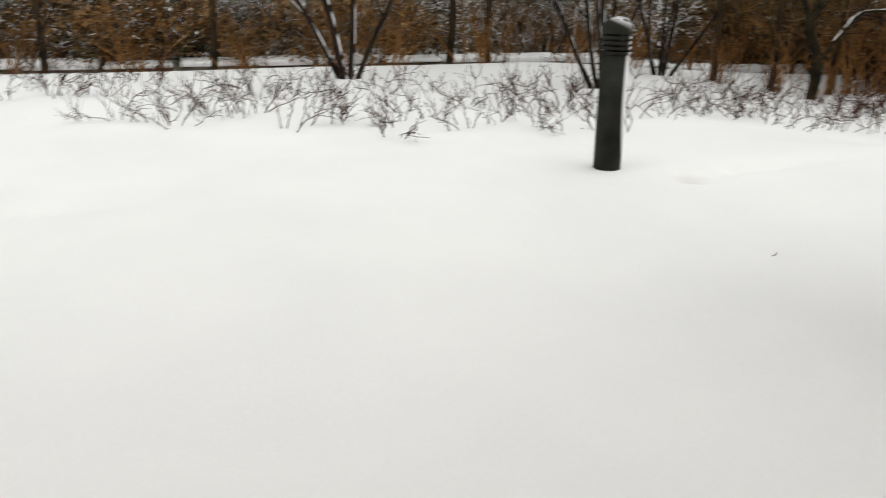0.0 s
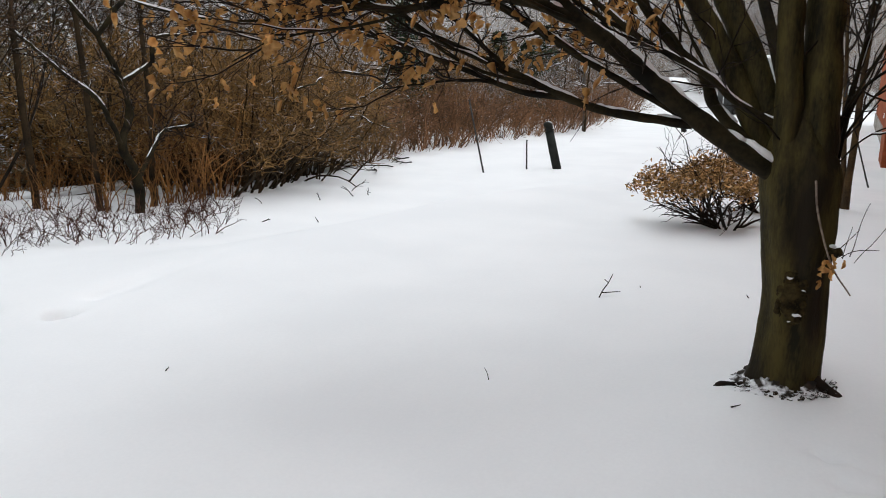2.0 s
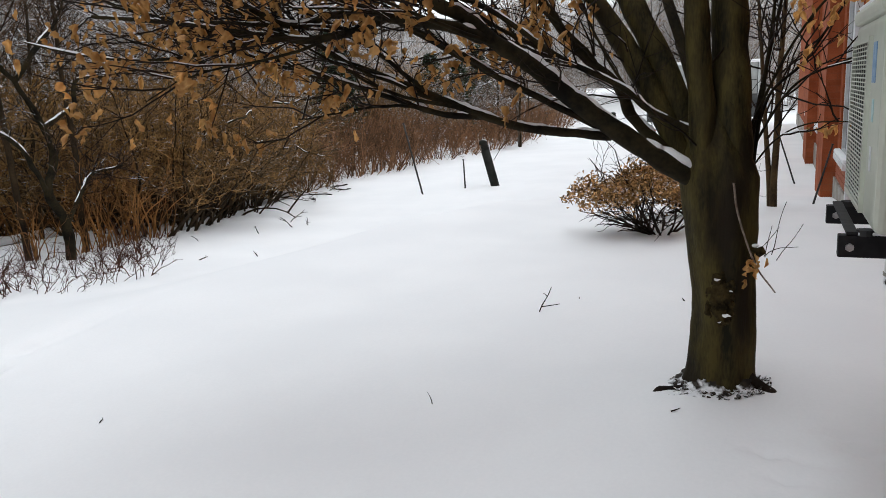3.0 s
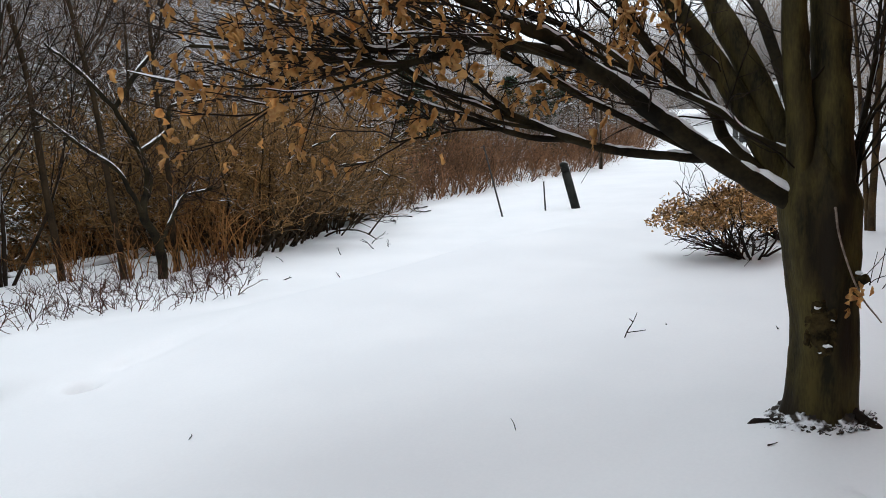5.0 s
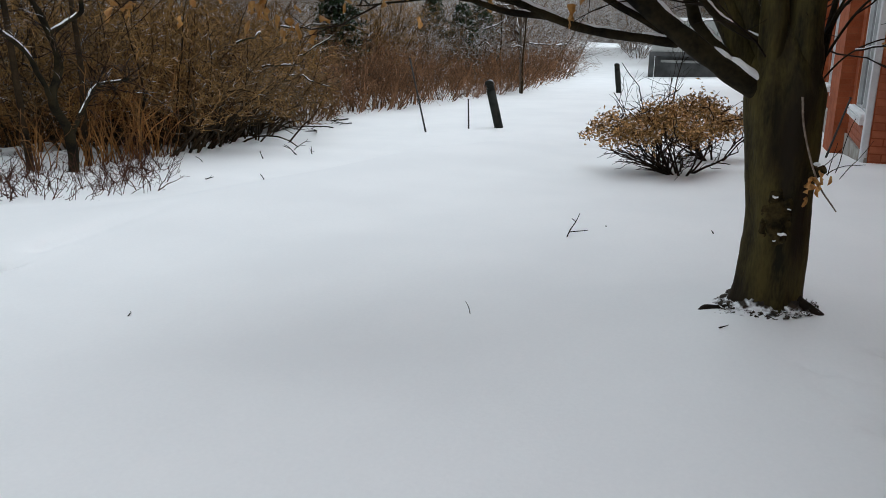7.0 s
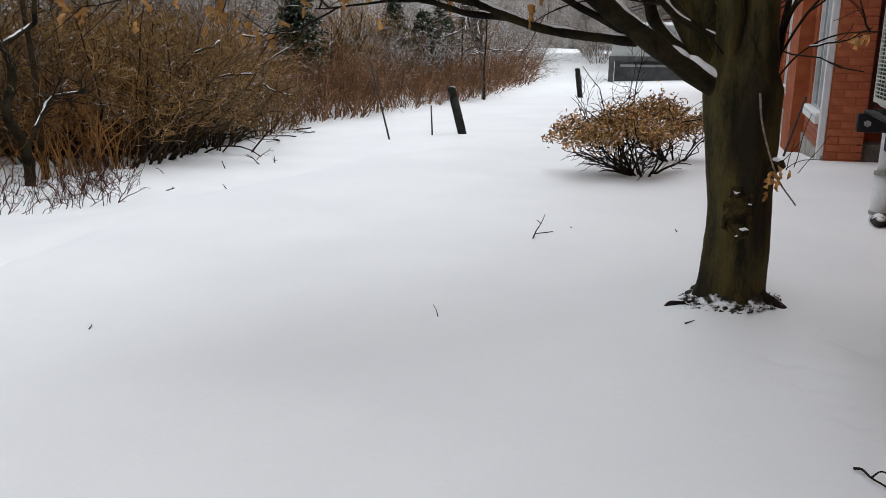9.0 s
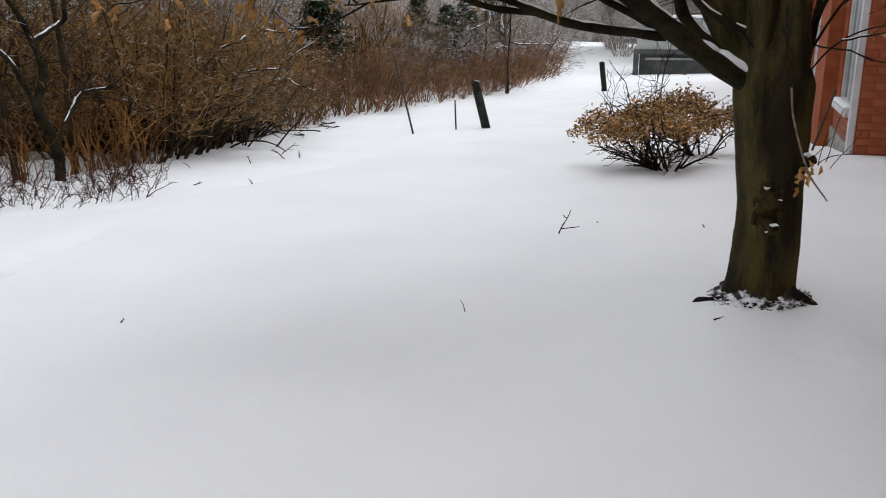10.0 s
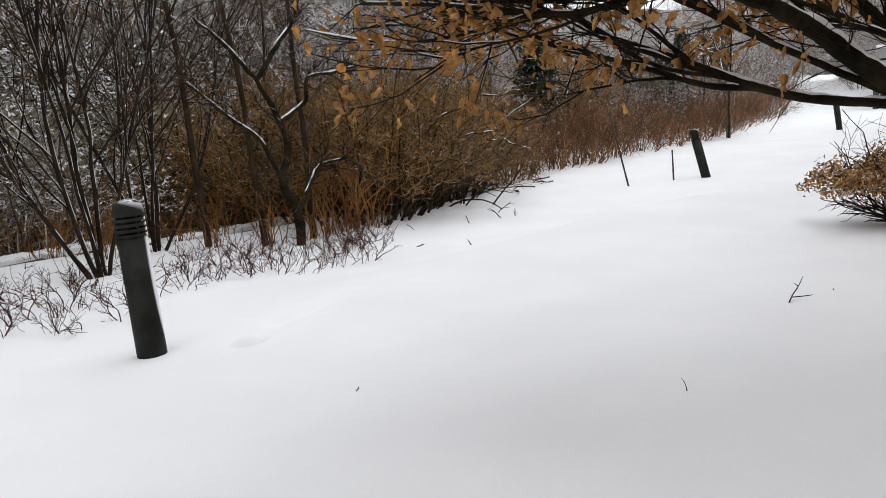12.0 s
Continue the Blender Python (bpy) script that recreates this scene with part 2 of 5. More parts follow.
def far_brick():
    """Brickwork too far off to pick apart: running bond by texture, along x and y, up z."""
    m = material("distant_red_brickwork", (0.27, 0.068, 0.026), (0.40, 0.118, 0.048), scale=3, rough=0.88, bump=0)
    n, l = m.node_tree.nodes, m.node_tree.links
    p = n["Principled BSDF"]
    src = p.inputs["Base Color"].links[0].from_socket
    tc, sep, add, com, br = n.new("ShaderNodeTexCoord"), n.new("ShaderNodeSeparateXYZ"), n.new("ShaderNodeMath"), n.new("ShaderNodeCombineXYZ"), n.new("ShaderNodeTexBrick")
    l.new(tc.outputs["Object"], sep.inputs[0])
    l.new(sep.outputs["X"], add.inputs[0])
    l.new(sep.outputs["Y"], add.inputs[1])
    l.new(add.outputs[0], com.inputs["X"])
    l.new(sep.outputs["Z"], com.inputs["Y"])
    l.new(com.outputs[0], br.inputs["Vector"])
    br.inputs["Scale"].default_value, br.inputs["Mortar Size"].default_value = 1.0, 0.006
    br.inputs["Brick Width"].default_value, br.inputs["Row Height"].default_value = 0.225, 0.075
    br.inputs["Color1"].default_value, br.inputs["Color2"].default_value, br.inputs["Mortar"].default_value = (1, 1, 1, 1), (0.82, 0.78, 0.76, 1), (0.85, 0.95, 1.05, 1)
    mx = n.new("ShaderNodeMixRGB")
    mx.blend_type = "MULTIPLY"
    mx.inputs["Fac"].default_value = 1.0
    l.new(src, mx.inputs["Color1"])
    l.new(br.outputs["Color"], mx.inputs["Color2"])
    l.new(mx.outputs["Color"], p.inputs["Base Color"])
    return m


FAR_BRICK = far_brick()
LEAF = leaf_material("tan_beech_leaf", (0.46, 0.22, 0.060), (0.76, 0.45, 0.15))
SHRUB_LEAF = snow_dusted(material("dry_shrub_leaf", (0.14, 0.072, 0.025), (0.66, 0.40, 0.165), scale=26, rough=0.7, bump=0, strand_tint=0.60, fine=90, wear=(0.10, 0.060, 0.022)), 0.45, 0.85, 14, 0.42)


def glass():
    m = bpy.data.materials.new("window_glass")
    m.use_nodes = True
    p = m.node_tree.nodes["Principled BSDF"]
    p.inputs["Base Color"].default_value = (0.02, 0.025, 0.028, 1)
    p.inputs["Roughness"].default_value, p.inputs["IOR"].default_value = 0.04, 1.5
    return m


GLASS = glass()


# ---- mesh helpers ----
def mesh_object(name, verts, faces, mat, parent=None, smooth=True):
    me = bpy.data.meshes.new(name)
    me.from_pydata([tuple(v) for v in verts], [], [tuple(f) for f in faces])
    me.materials.append(mat)
    me.polygons.foreach_set("use_smooth", [smooth] * len(me.polygons))
    me.update()
    ob = new(name, me)
    if parent:
        ob.parent = parent
    return ob


def part(name, bm, mat, parent=None, label="", smooth=False):
    me = bpy.data.meshes.new(name)
    bmesh.ops.recalc_face_normals(bm, faces=bm.faces)
    bm.to_mesh(me)
    bm.free()
    me.materials.append(mat)
    me.polygons.foreach_set("use_smooth", [smooth] * len(me.polygons))
    ob = new(name, me)
    if parent:
        ob.parent = parent
    return tagged(ob, label)


def thing(name, u, v, z, label, category, group="", kind="", turn=0.0):
    ob = new(name)
    ob.empty_display_size = 0.2
    ob.matrix_world = ROT @ pose(u, v, z, 0, 0, turn)
    return tagged(ob, label, category, group, kind)


def box(bm, u0, u1, v0, v1, z0, z1, bevel=0.0):
    m = Matrix.Translation(((u0 + u1) / 2, (v0 + v1) / 2, (z0 + z1) / 2)) @ Matrix.Diagonal((abs(u1 - u0), abs(v1 - v0), abs(z1 - z0), 1))
    made = bmesh.ops.create_cube(bm, size=1, matrix=m)
    if bevel:
        edges = {e for q in made["verts"] for e in q.link_edges}
        bmesh.ops.bevel(bm, geom=list(edges), offset=bevel, segments=3, profile=0.5, affect="EDGES")
    return bm


def boxed(name, dims, mat, parent=None, label="", bevel=0.0, smooth=False):
    return part(name, box(bmesh.new(), *dims, bevel=bevel), mat, parent, label, smooth)


def rod(bm, a, b, r, sides=10, r2=None):
    a, b = Vector(a), Vector(b)
    q = (b - a).to_track_quat("Z", "Y").to_matrix().to_4x4()
    bmesh.ops.create_cone(bm, cap_ends=True, segments=sides, radius1=r, radius2=r if r2 is None else r2, depth=(b - a).length, matrix=Matrix.Translation((a + b) / 2) @ q)
    return bm


def tubes(P, R, sides=3):
    """Tapered tubes along N polylines of K points at once: P is (N, K, 3), R is (N, K)."""
    N, K, _ = P.shape
    T = np.gradient(P, axis=1)
    T /= np.linalg.norm(T, axis=2, keepdims=True) + 1e-9
    ref = np.where(np.abs(T[..., 2:3]).max(axis=1, keepdims=True) > 0.9, np.array([0.97, 0.0, 0.24]), np.array([0, 0, 1.0]))
    A = np.cross(T, ref)
    A /= np.linalg.norm(A, axis=2, keepdims=True) + 1e-9
    B = np.cross(T, A)
    ang = np.arange(sides) * 2 * np.pi / sides
    ring = A[:, :, None] * np.cos(ang)[:, None] + B[:, :, None] * np.sin(ang)[:, None]
    V = (P[:, :, None] + ring * R[:, :, None, None]).reshape(-1, 3)
    n, k, s = np.meshgrid(np.arange(N), np.arange(K - 1), np.arange(sides), indexing="ij")
    i0 = (n * K + k) * sides
    F = np.stack([i0 + s, i0 + (s + 1) % sides, i0 + sides + (s + 1) % sides, i0 + sides + s], -1).reshape(-1, 4)
    return V, F


def quick_mesh(name, sets, mat, parent=None, label="", smooth=True):
    """One mesh from several (verts, quads) arrays."""
    V = np.concatenate([v for v, _ in sets])
    off = np.cumsum([0] + [len(v) for v, _ in sets[:-1]])
    F = np.concatenate([f + o for (_, f), o in zip(sets, off)])
    me = bpy.data.meshes.new(name)
    me.vertices.add(len(V))
    me.vertices.foreach_set("co", V.astype(np.float32).ravel())
    me.loops.add(F.size)
    me.loops.foreach_set("vertex_index", F.astype(np.int32).ravel())
    me.polygons.add(len(F))
    me.polygons.foreach_set("loop_start", np.arange(0, F.size, 4, dtype=np.int32))
    me.update(calc_edges=True)
    me.validate()
    me.polygons.foreach_set("use_smooth", [smooth] * len(me.polygons))
    me.materials.append(mat)
    ob = new(name, me)
    if parent:
        ob.parent = parent
    return tagged(ob, label)


def grow(start, way, length, K, wobble, lift=0.0):
    """N wandering polylines from start (N,3) along way (N,3); lift bends them up (or down)."""
    N = len(start)
    P = np.empty((N, K, 3))
    P[:, 0] = start
    d = way / (np.linalg.norm(way, axis=1, keepdims=True) + 1e-9)
    for k in range(1, K):
        d = d + rng.normal(0, wobble, (N, 3)) + np.array([0, 0, lift])
        d /= np.linalg.norm(d, axis=1, keepdims=True) + 1e-9
        P[:, k] = P[:, k - 1] + d * (length / (K - 1))[:, None]
    return P


def along(P, n, low=0.2, high=1.0):
    """n random places on the polylines, with the way at each."""
    i = rng.integers(0, len(P), n)
    f = rng.uniform(low, high, n) * (P.shape[1] - 1.001)
    k = f.astype(int)
    w = (f - k)[:, None]
    return P[i, k] * (1 - w) + P[i, k + 1] * w, P[i, k + 1] - P[i, k]


def taper(N, K, r0, r1):
    return np.linspace(1, 0, K)[None] * (r0 - r1)[:, None] + r1[:, None] if np.ndim(r0) else np.tile(np.linspace(r0, r1, K), (N, 1))


def smoothstep(a, b, x):
    t = np.clip((x - a) / (b - a), 0, 1)
    return t * t * (3 - 2 * t)


def ground(u, v):
    """Height of the snow."""
    u, v = np.asarray(u, float), np.asarray(v, float)
    z = 0.17 - 0.03 * np.clip(v, 0, 6) - 0.46 * smoothstep(6.5, 14, u)
    for hu, hv, ru, rv, deep in ((2.97, 3.60, 0.06, 0.055, 0.16), (3.02, 3.58, 0.16, 0.08, 0.020), (3.55, 3.66, 0.35, 0.10, 0.035), (3.3, 3.70, 0.09, 0.06, 0.03), (4.1, 3.62, 0.25, 0.08, 0.012), (-0.3, 3.86, 0.42, 0.13, 0.030), (2.84, -0.05, 0.022, 0.022, 0.035), (2.83, -0.18, 0.028, 0.024, 0.035), (2.71, -0.11, 0.03, 0.022, 0.030), (3.04, -0.27, 0.022, 0.022, 0.035), (2.52, -0.22, 0.026, 0.024, 0.030), (2.62, -0.18, 0.022, 0.022, 0.025), (2.95, -0.33, 0.025, 0.022, 0.03), (6.9, 0.9, 0.9, 0.9, 0.03)):
        z = z - deep * np.exp(-(((u - hu) / ru) ** 2 + ((v - hv) / rv) ** 2))
    crest = 3.72 - 0.25 * (u - 4) + 0.04 * np.clip(u - 4, 0, 9) ** 1.6
    z = z + 0.06 * np.exp(-(((v - crest) / 0.6) ** 2)) * smoothstep(2.5, 4, u) * (1 - smoothstep(9, 13, u))
    z = z - 0.30 * smoothstep(crest + 0.05, crest + 0.9, v) * (1 - 0.35 * smoothstep(crest + 1.3, crest + 3.0, v)) * smoothstep(3.6, 7.0, u) * (1 - smoothstep(10, 14, u))
    z = z + 0.007 * np.sin(u * 1.1 + 0.6 * v) * np.sin(v * 0.9 - 0.4 * u) + 0.006 * np.sin(2.7 * u + 1) * np.sin(2.3 * v)
    z = z + 0.9 * smoothstep(38, 62, u) * (1 - smoothstep(4, 12, np.abs(v - 0.2 * u)))
    z = z - 0.25 * smoothstep(8.0, 8.25, v) * (1 - smoothstep(12, 15, u)) + 3.0 * smoothstep(14, 60, v)
    z = z + 0.085 * np.exp(-((u - 3.33) ** 2 + (v - 0.13) ** 2) / 0.30)
    return z


def gz(u, v):
    return float(ground(u, v))


# ---- ground ----
def build_ground():
    t = np.linspace(-1, 1, 561)
    gu = 3 + 5 * t + 30 * t ** 3 + 900 * t ** 11
    gv = 3 + 4 * t + 18 * t ** 3 + 900 * t ** 11
    U, V = np.meshgrid(gu, gv, indexing="ij")
    Z = ground(U, V)
    n = len(t)
    i = np.arange(n - 1)
    a = (i[:, None] * n + i[None]).ravel()
    F = np.stack([a, a + n, a + n + 1, a + 1], -1)
    ob = quick_mesh("ground", [(np.stack([U, V, Z], -1).reshape(-1, 3), F)], SNOW)
    ob.matrix_world = ROT
    tagged(ob, "smooth fresh snow covering a gently sloping lawn", "snow", kind="structure")


build_ground()

# ---- brick building ----
def build_building():
    # wall runs: near bay, set-back middle with a low plinth, recess, far range with windows
    # the walls rise unseen to 6.4 m to block sky and darken the near snow
    near = thing("wall_near_bay", 0, 0, 0, "red brick wall of a projecting bay with a plain corner", "wall", kind="structure")
    boxed("wall_core", (-9, 1.655, -3.0, -0.239, -0.3, 6.4), MORTAR, near)
    mid = thing("wall_middle", 0, 0, 0, "set-back red brick wall above a low snow-topped brick plinth", "wall", kind="structure")
    boxed("wall_core", (1.655, 5.3, -3.0, -0.90, -0.3, 6.4), MORTAR, mid)
    boxed("plinth", (1.655, 5.29, -0.90, -0.732, -0.3, 0.46), PLINTH, mid, "smooth brick-red rendered plinth")
    boxed("footing", (1.655, 5.295, -0.732, -0.720, -0.3, 0.185), SCAR, mid, "mossy dark footing edge")
    snow = bmesh.new()
    box(snow, 1.66, 5.28, -0.895, -0.725, 0.455, 0.505, 0.02)
    part("snow_cap", snow, SNOW_CAP, mid, "snow lying on the plinth ledge", True)
    rec = thing("wall_recess", 0, 0, 0, "recessed red brick wall with a maroon boarded panel", "wall", kind="structure")
    boxed("wall_core", (5.3, 9.6, -3.0, -1.75, -0.3, 6.4), FAR_BRICK, rec)
    boxed("end_wall", (9.32, 9.7, -1.75, -1.06, -0.3, 6.4), FAR_BRICK, rec)
    boxed("board_panel", (9.30, 9.32, -1.62, -1.15, 0.32, 1.75), DOOR_RED, rec, "maroon painted board panel")
    for k in range(9):
        boxed("board", (9.285, 9.30, -1.60, -1.17, 0.36 + 0.15 * k, 0.495 + 0.15 * k), DOOR_RED, rec)
    boxed("step", (9.0, 9.32, -1.7, -1.08, -0.3, 0.22), LOW_STONE, rec, "dark stone step")
    far = thing("wall_far_range", 0, 0, 0, "long red brick wall with tall windows and brick piers", "wall", kind="structure")
    # openings: (start, end, sill, head) along the far face at v = -0.75, built as strips round them
    openings = ((9.55, 10.95), (13.3, 14.3), (15.3, 16.3), (18.6, 19.6), (20.6, 21.6))
    edge = 8.93
    for a, b in openings + ((30.0, 30.0),):
        boxed("wall_strip", (edge, a, -1.05, -0.762, -0.4, 6.4), FAR_BRICK, far)
        if b > a:
            boxed("wall_strip", (a, b, -1.05, -0.762, -0.4, 0.42), FAR_BRICK, far)
            boxed("wall_strip", (a, b, -1.05, -0.762, 2.45, 6.4), FAR_BRICK, far)
        edge = b
    boxed("back_wall", (9.7, 30.0, -3.0, -1.15, -0.4, 6.4), FAR_BRICK, far)
    for a, b in ((11.3, 12.7), (16.7, 18.2)):
        boxed("pier", (a, b, -0.762, -0.60, -0.4, 6.4), FAR_BRICK, far, "projecting brick pier")
    boxed("footing", (8.95, 30.0, -0.762, -0.735, -0.4, 0.10), FOOTING, far, "stained concrete footing strip")
    boxed("corner_trim", (8.97, 9.10, -0.762, -0.70, -0.25, 6.35), WHITE_PAINT, far, "white painted vertical corner trim", 0.008)
    # roof edges are added, out of view, to finish the raised walls
    boxed("roof_edge", (9.31, 30.5, -3.3, -0.55, 6.4, 6.56), WHITE_PAINT, far, "white roof edge added out of view")
    boxed("roof_edge", (-9, 1.7, -3.3, -0.12, 6.4, 6.56), WHITE_PAINT, near, "white roof edge added out of view")
    boxed("roof_edge", (1.71, 9.3, -3.3, -0.86, 6.4, 6.56), WHITE_PAINT, mid, "white roof edge added out of view")
    n = 0
    for a, b in openings:
        for z0, z1 in ((0.42, 2.45),):
            n += 1
            w = thing("window_%d" % n, 0, 0, 0, "tall white-framed window in a brick wall with a snowy sill", "window", kind="structure")
            boxed("pane", (a + 0.06, b - 0.06, -0.835, -0.82, z0 + 0.06, z1 - 0.06), GLASS, w)
            for q in ((a, a + 0.09, z0, z1), (b - 0.09, b, z0, z1), (a + 0.06, b - 0.06, z1 - 0.06, z1), (a + 0.06, b - 0.06, z0, z0 + 0.06), ((a + b) / 2 - 0.025, (a + b) / 2 + 0.025, z0 + 0.06, z1 - 0.06)):
                boxed("window_frame", (q[0], q[1], -0.86, -0.785, q[2], q[3]), WHITE_PAINT, w)
            boxed("window_sill", (a - 0.04, b + 0.04, -0.785, -0.70, z0 - 0.06, z0 + 0.004), WHITE_PAINT, w, "pale sill", 0.006)
            s = bmesh.new()
            box(s, a - 0.02, b + 0.02, -0.782, -0.703, z0 + 0.003, z0 + 0.055, 0.02)
            part("sill_snow", s, SNOW_CAP, w, "snow on the sill", True)
    return near, mid, rec, far


near_bay, middle_wall, recess_wall, far_wall = build_building()


def build_downpipe():
    p = thing("downpipe", 5.37, -0.70, gz(5.37, -0.7), "white rainwater downpipe ending over a mossy gully", "pipe")
    part("pipe", rod(bmesh.new(), (0, 0, 0.26), (0, 0, 2.62), 0.045, 20), WHITE_PAINT, p, smooth=True)
    bm = bmesh.new()
    rod(bm, (0, 0, -0.05), (0, 0, 0.28), 0.056, 20)
    part("shoe", bm, WHITE_PAINT, p, "wider white pipe collar", True)
    for z in (0.28, 0.05):
        bm = bmesh.new()
        rod(bm, (0, 0, z), (0, 0, z + 0.018), 0.062, 20)
        part("collar_ring", bm, FOOTING, p, "grimy ring")
    bm = bmesh.new()
    bmesh.ops.create_icosphere(bm, subdivisions=3, radius=0.045, matrix=Matrix.Translation((-0.10, 0.02, 0.03)) @ Matrix.Diagonal((1.4, 0.8, 0.7, 1)))
    for q in bm.verts:
        q.co += q.normal * 0.02 * noise.noise(q.co * 14)
    part("gully_stone", bm, LITTER, p, "mossy grey stone beside the pipe", True)
    bm = bmesh.new()
    bmesh.ops.create_icosphere(bm, subdivisions=2, radius=0.035, matrix=Matrix.Translation((-0.10, 0.02, 0.055)) @ Matrix.Diagonal((1.3, 0.8, 0.5, 1)))
    part("snow_lump", bm, SNOW_CAP, p, "snow on the stone", True)


build_downpipe()


def build_air_conditioner():
    # near end u 2.45, far end 3.18, front v -0.24, foot z 0.98, top 1.55
    a = thing("air_conditioner", 2.445, -0.258, 0.978, "pale grey outdoor air conditioning unit on black wall brackets", "air conditioner")
    L, D, H = 0.83, 0.33, 0.60
    casing = boxed("casing", (0, L, -D, 0, 0.0, H), AC_PAINT, a, bevel=0.025, smooth=False)
    lid = boxed("lid", (-0.012, L + 0.012, -D - 0.012, 0.012, H - 0.005, H + 0.048), AC_PAINT, a, "overlapping pale grey lid", 0.02)
    bm = bmesh.new()
    box(bm, 0.0, L, -D, 0.0, H + 0.045, H + 0.062, 0.008)
    part("snow_cap", bm, SNOW_CAP, lid, "thin snow on the lid", True)
    # flat plate on the closed casing; its dark colour stands for the shade inside
    boxed("fan_shade_plate", (0.30, L - 0.04, 0.0005, 0.004, 0.035, H - 0.07), AC_DARK, a, "flat dark plate painted as the shaded fan opening behind the grille")
    grille = boxed("grille", (0.28, L - 0.02, 0.0, 0.013, 0.02, 0.036), AC_PAINT, a, "pale wire grille over the fan")
    for k in range(38):
        z = 0.035 + (H - 0.105) * k / 37
        bm = bmesh.new()
        rod(bm, (0.29, 0.011, z), (L - 0.03, 0.011, z), 0.0022, 6)
        part("grille_bar", bm, AC_PAINT, grille)
    for k in range(8):
        u = 0.295 + (L - 0.33) * k / 7
        bm = bmesh.new()
        rod(bm, (u, 0.008, 0.03), (u, 0.008, H - 0.065), 0.0015, 6)
        part("grille_upright", bm, AC_PAINT, grille)
    for q in ((0.28, L - 0.02, 0.0, 0.013, H - 0.072, H - 0.056), (0.28, 0.296, 0.0, 0.013, 0.036, H - 0.072), (L - 0.036, L - 0.02, 0.0, 0.013, 0.036, H - 0.072)):
        boxed("grille_frame", q, AC_PAINT, grille)
    boxed("blue_sticker", (0.16, 0.245, 0.0005, 0.0025, H - 0.19, H - 0.075), BLUE_STICKER, casing, "faded blue sticker")
    boxed("pale_sticker", (0.16, 0.20, 0.0005, 0.0025, H - 0.30, H - 0.235), PALE_STICKER, casing, "pale cyan sticker")
    boxed("white_sticker", (0.15, 0.19, 0.0005, 0.0025, H - 0.44, H - 0.37), WHITE_PAINT, casing, "torn white sticker")
    boxed("seam", (-0.0025, 0.0, -0.075, -0.071, 0.01, H - 0.01), AC_DARK, casing, "dark panel seam")
    cover = boxed("valve_cover", (-0.035, 0.0, -D + 0.02, -0.09, H - 0.18, H - 0.015), AC_PAINT, a, "raised service cover", 0.012)
    boxed("cover_slot", (-0.004, 0.001, -D + 0.02, -0.095, H - 0.205, H - 0.182), AC_DARK, cover, "dark slot under the cover")
    boxed("rating_plate", (-0.003, 0.0, -0.26, -0.135, 0.20, 0.31), SLATE_PLATE, casing, "dark rating plate")
    for v, z in ((-0.035, 0.16), (-0.035, H - 0.09), (-0.09, 0.24), (-0.105, H - 0.16), (-0.10, H + 0.02), (-0.115, H - 0.03)):
        bm = bmesh.new()
        x = -0.036 if (v < -0.1 and z > H - 0.17 and z < H) else (-0.013 if z > H else -0.001)
        rod(bm, (x - 0.004, v, z), (x + 0.004, v, z), 0.006, 10)
        part("screw", bm, AC_DARK, casing)
    a.scale = (0.886,) * 3
    b = thing("wall_bracket", 2.516, -0.188, 0.978, "black steel wall bracket carrying the outdoor unit", "bracket")
    b.scale = (0.886,) * 3
    for u in (0.0, 0.57):
        bm = bmesh.new()
        box(bm, u - 0.02, u + 0.02, -0.805, 0.0, -0.075, -0.012, 0.003)
        part("arm", bm, BLACK_STEEL, b)
        bm = bmesh.new()
        q = [bm.verts.new(p) for p in ((u - 0.018, -0.20, -0.076), (u - 0.018, -0.795, -0.076), (u - 0.018, -0.795, -0.42), (u - 0.018, -0.755, -0.42))]
        r = [bm.verts.new((p.co.x + 0.036, p.co.y, p.co.z)) for p in q]
        bm.faces.new(q)
        bm.faces.new(r[::-1])
        for i in range(4):
            bm.faces.new((q[i], q[(i + 1) % 4], r[(i + 1) % 4], r[i]))
        part("brace", bm, BLACK_STEEL, b)
        bm = bmesh.new()
        rod(bm, (u - 0.028, -0.03, -0.045), (u - 0.018, -0.03, -0.045), 0.012, 6)
        rod(bm, (u - 0.034, -0.03, -0.045), (u - 0.028, -0.03, -0.045), 0.007, 12)
        part("bolt", bm, ZINC, b, "zinc bolt head")
        bm = bmesh.new()
        rod(bm, (u, -0.07, -0.013), (u, -0.07, 0.004), 0.025, 12)
        part("rubber_foot", bm, AC_DARK, b)
    bm = bmesh.new()
    box(bm, -0.02, 0.59, -0.05, -0.02, -0.01, 0.0, 0.002)
    part("cross_bar", bm, BLACK_STEEL, b)
    bm = bmesh.new()
    box(bm, -0.018, 0.02, -0.30, -0.05, -0.0115, -0.002, 0.003)
    part("snow_strip", bm, SNOW_CAP, b, "thin snow on the bracket arm")


build_air_conditioner()


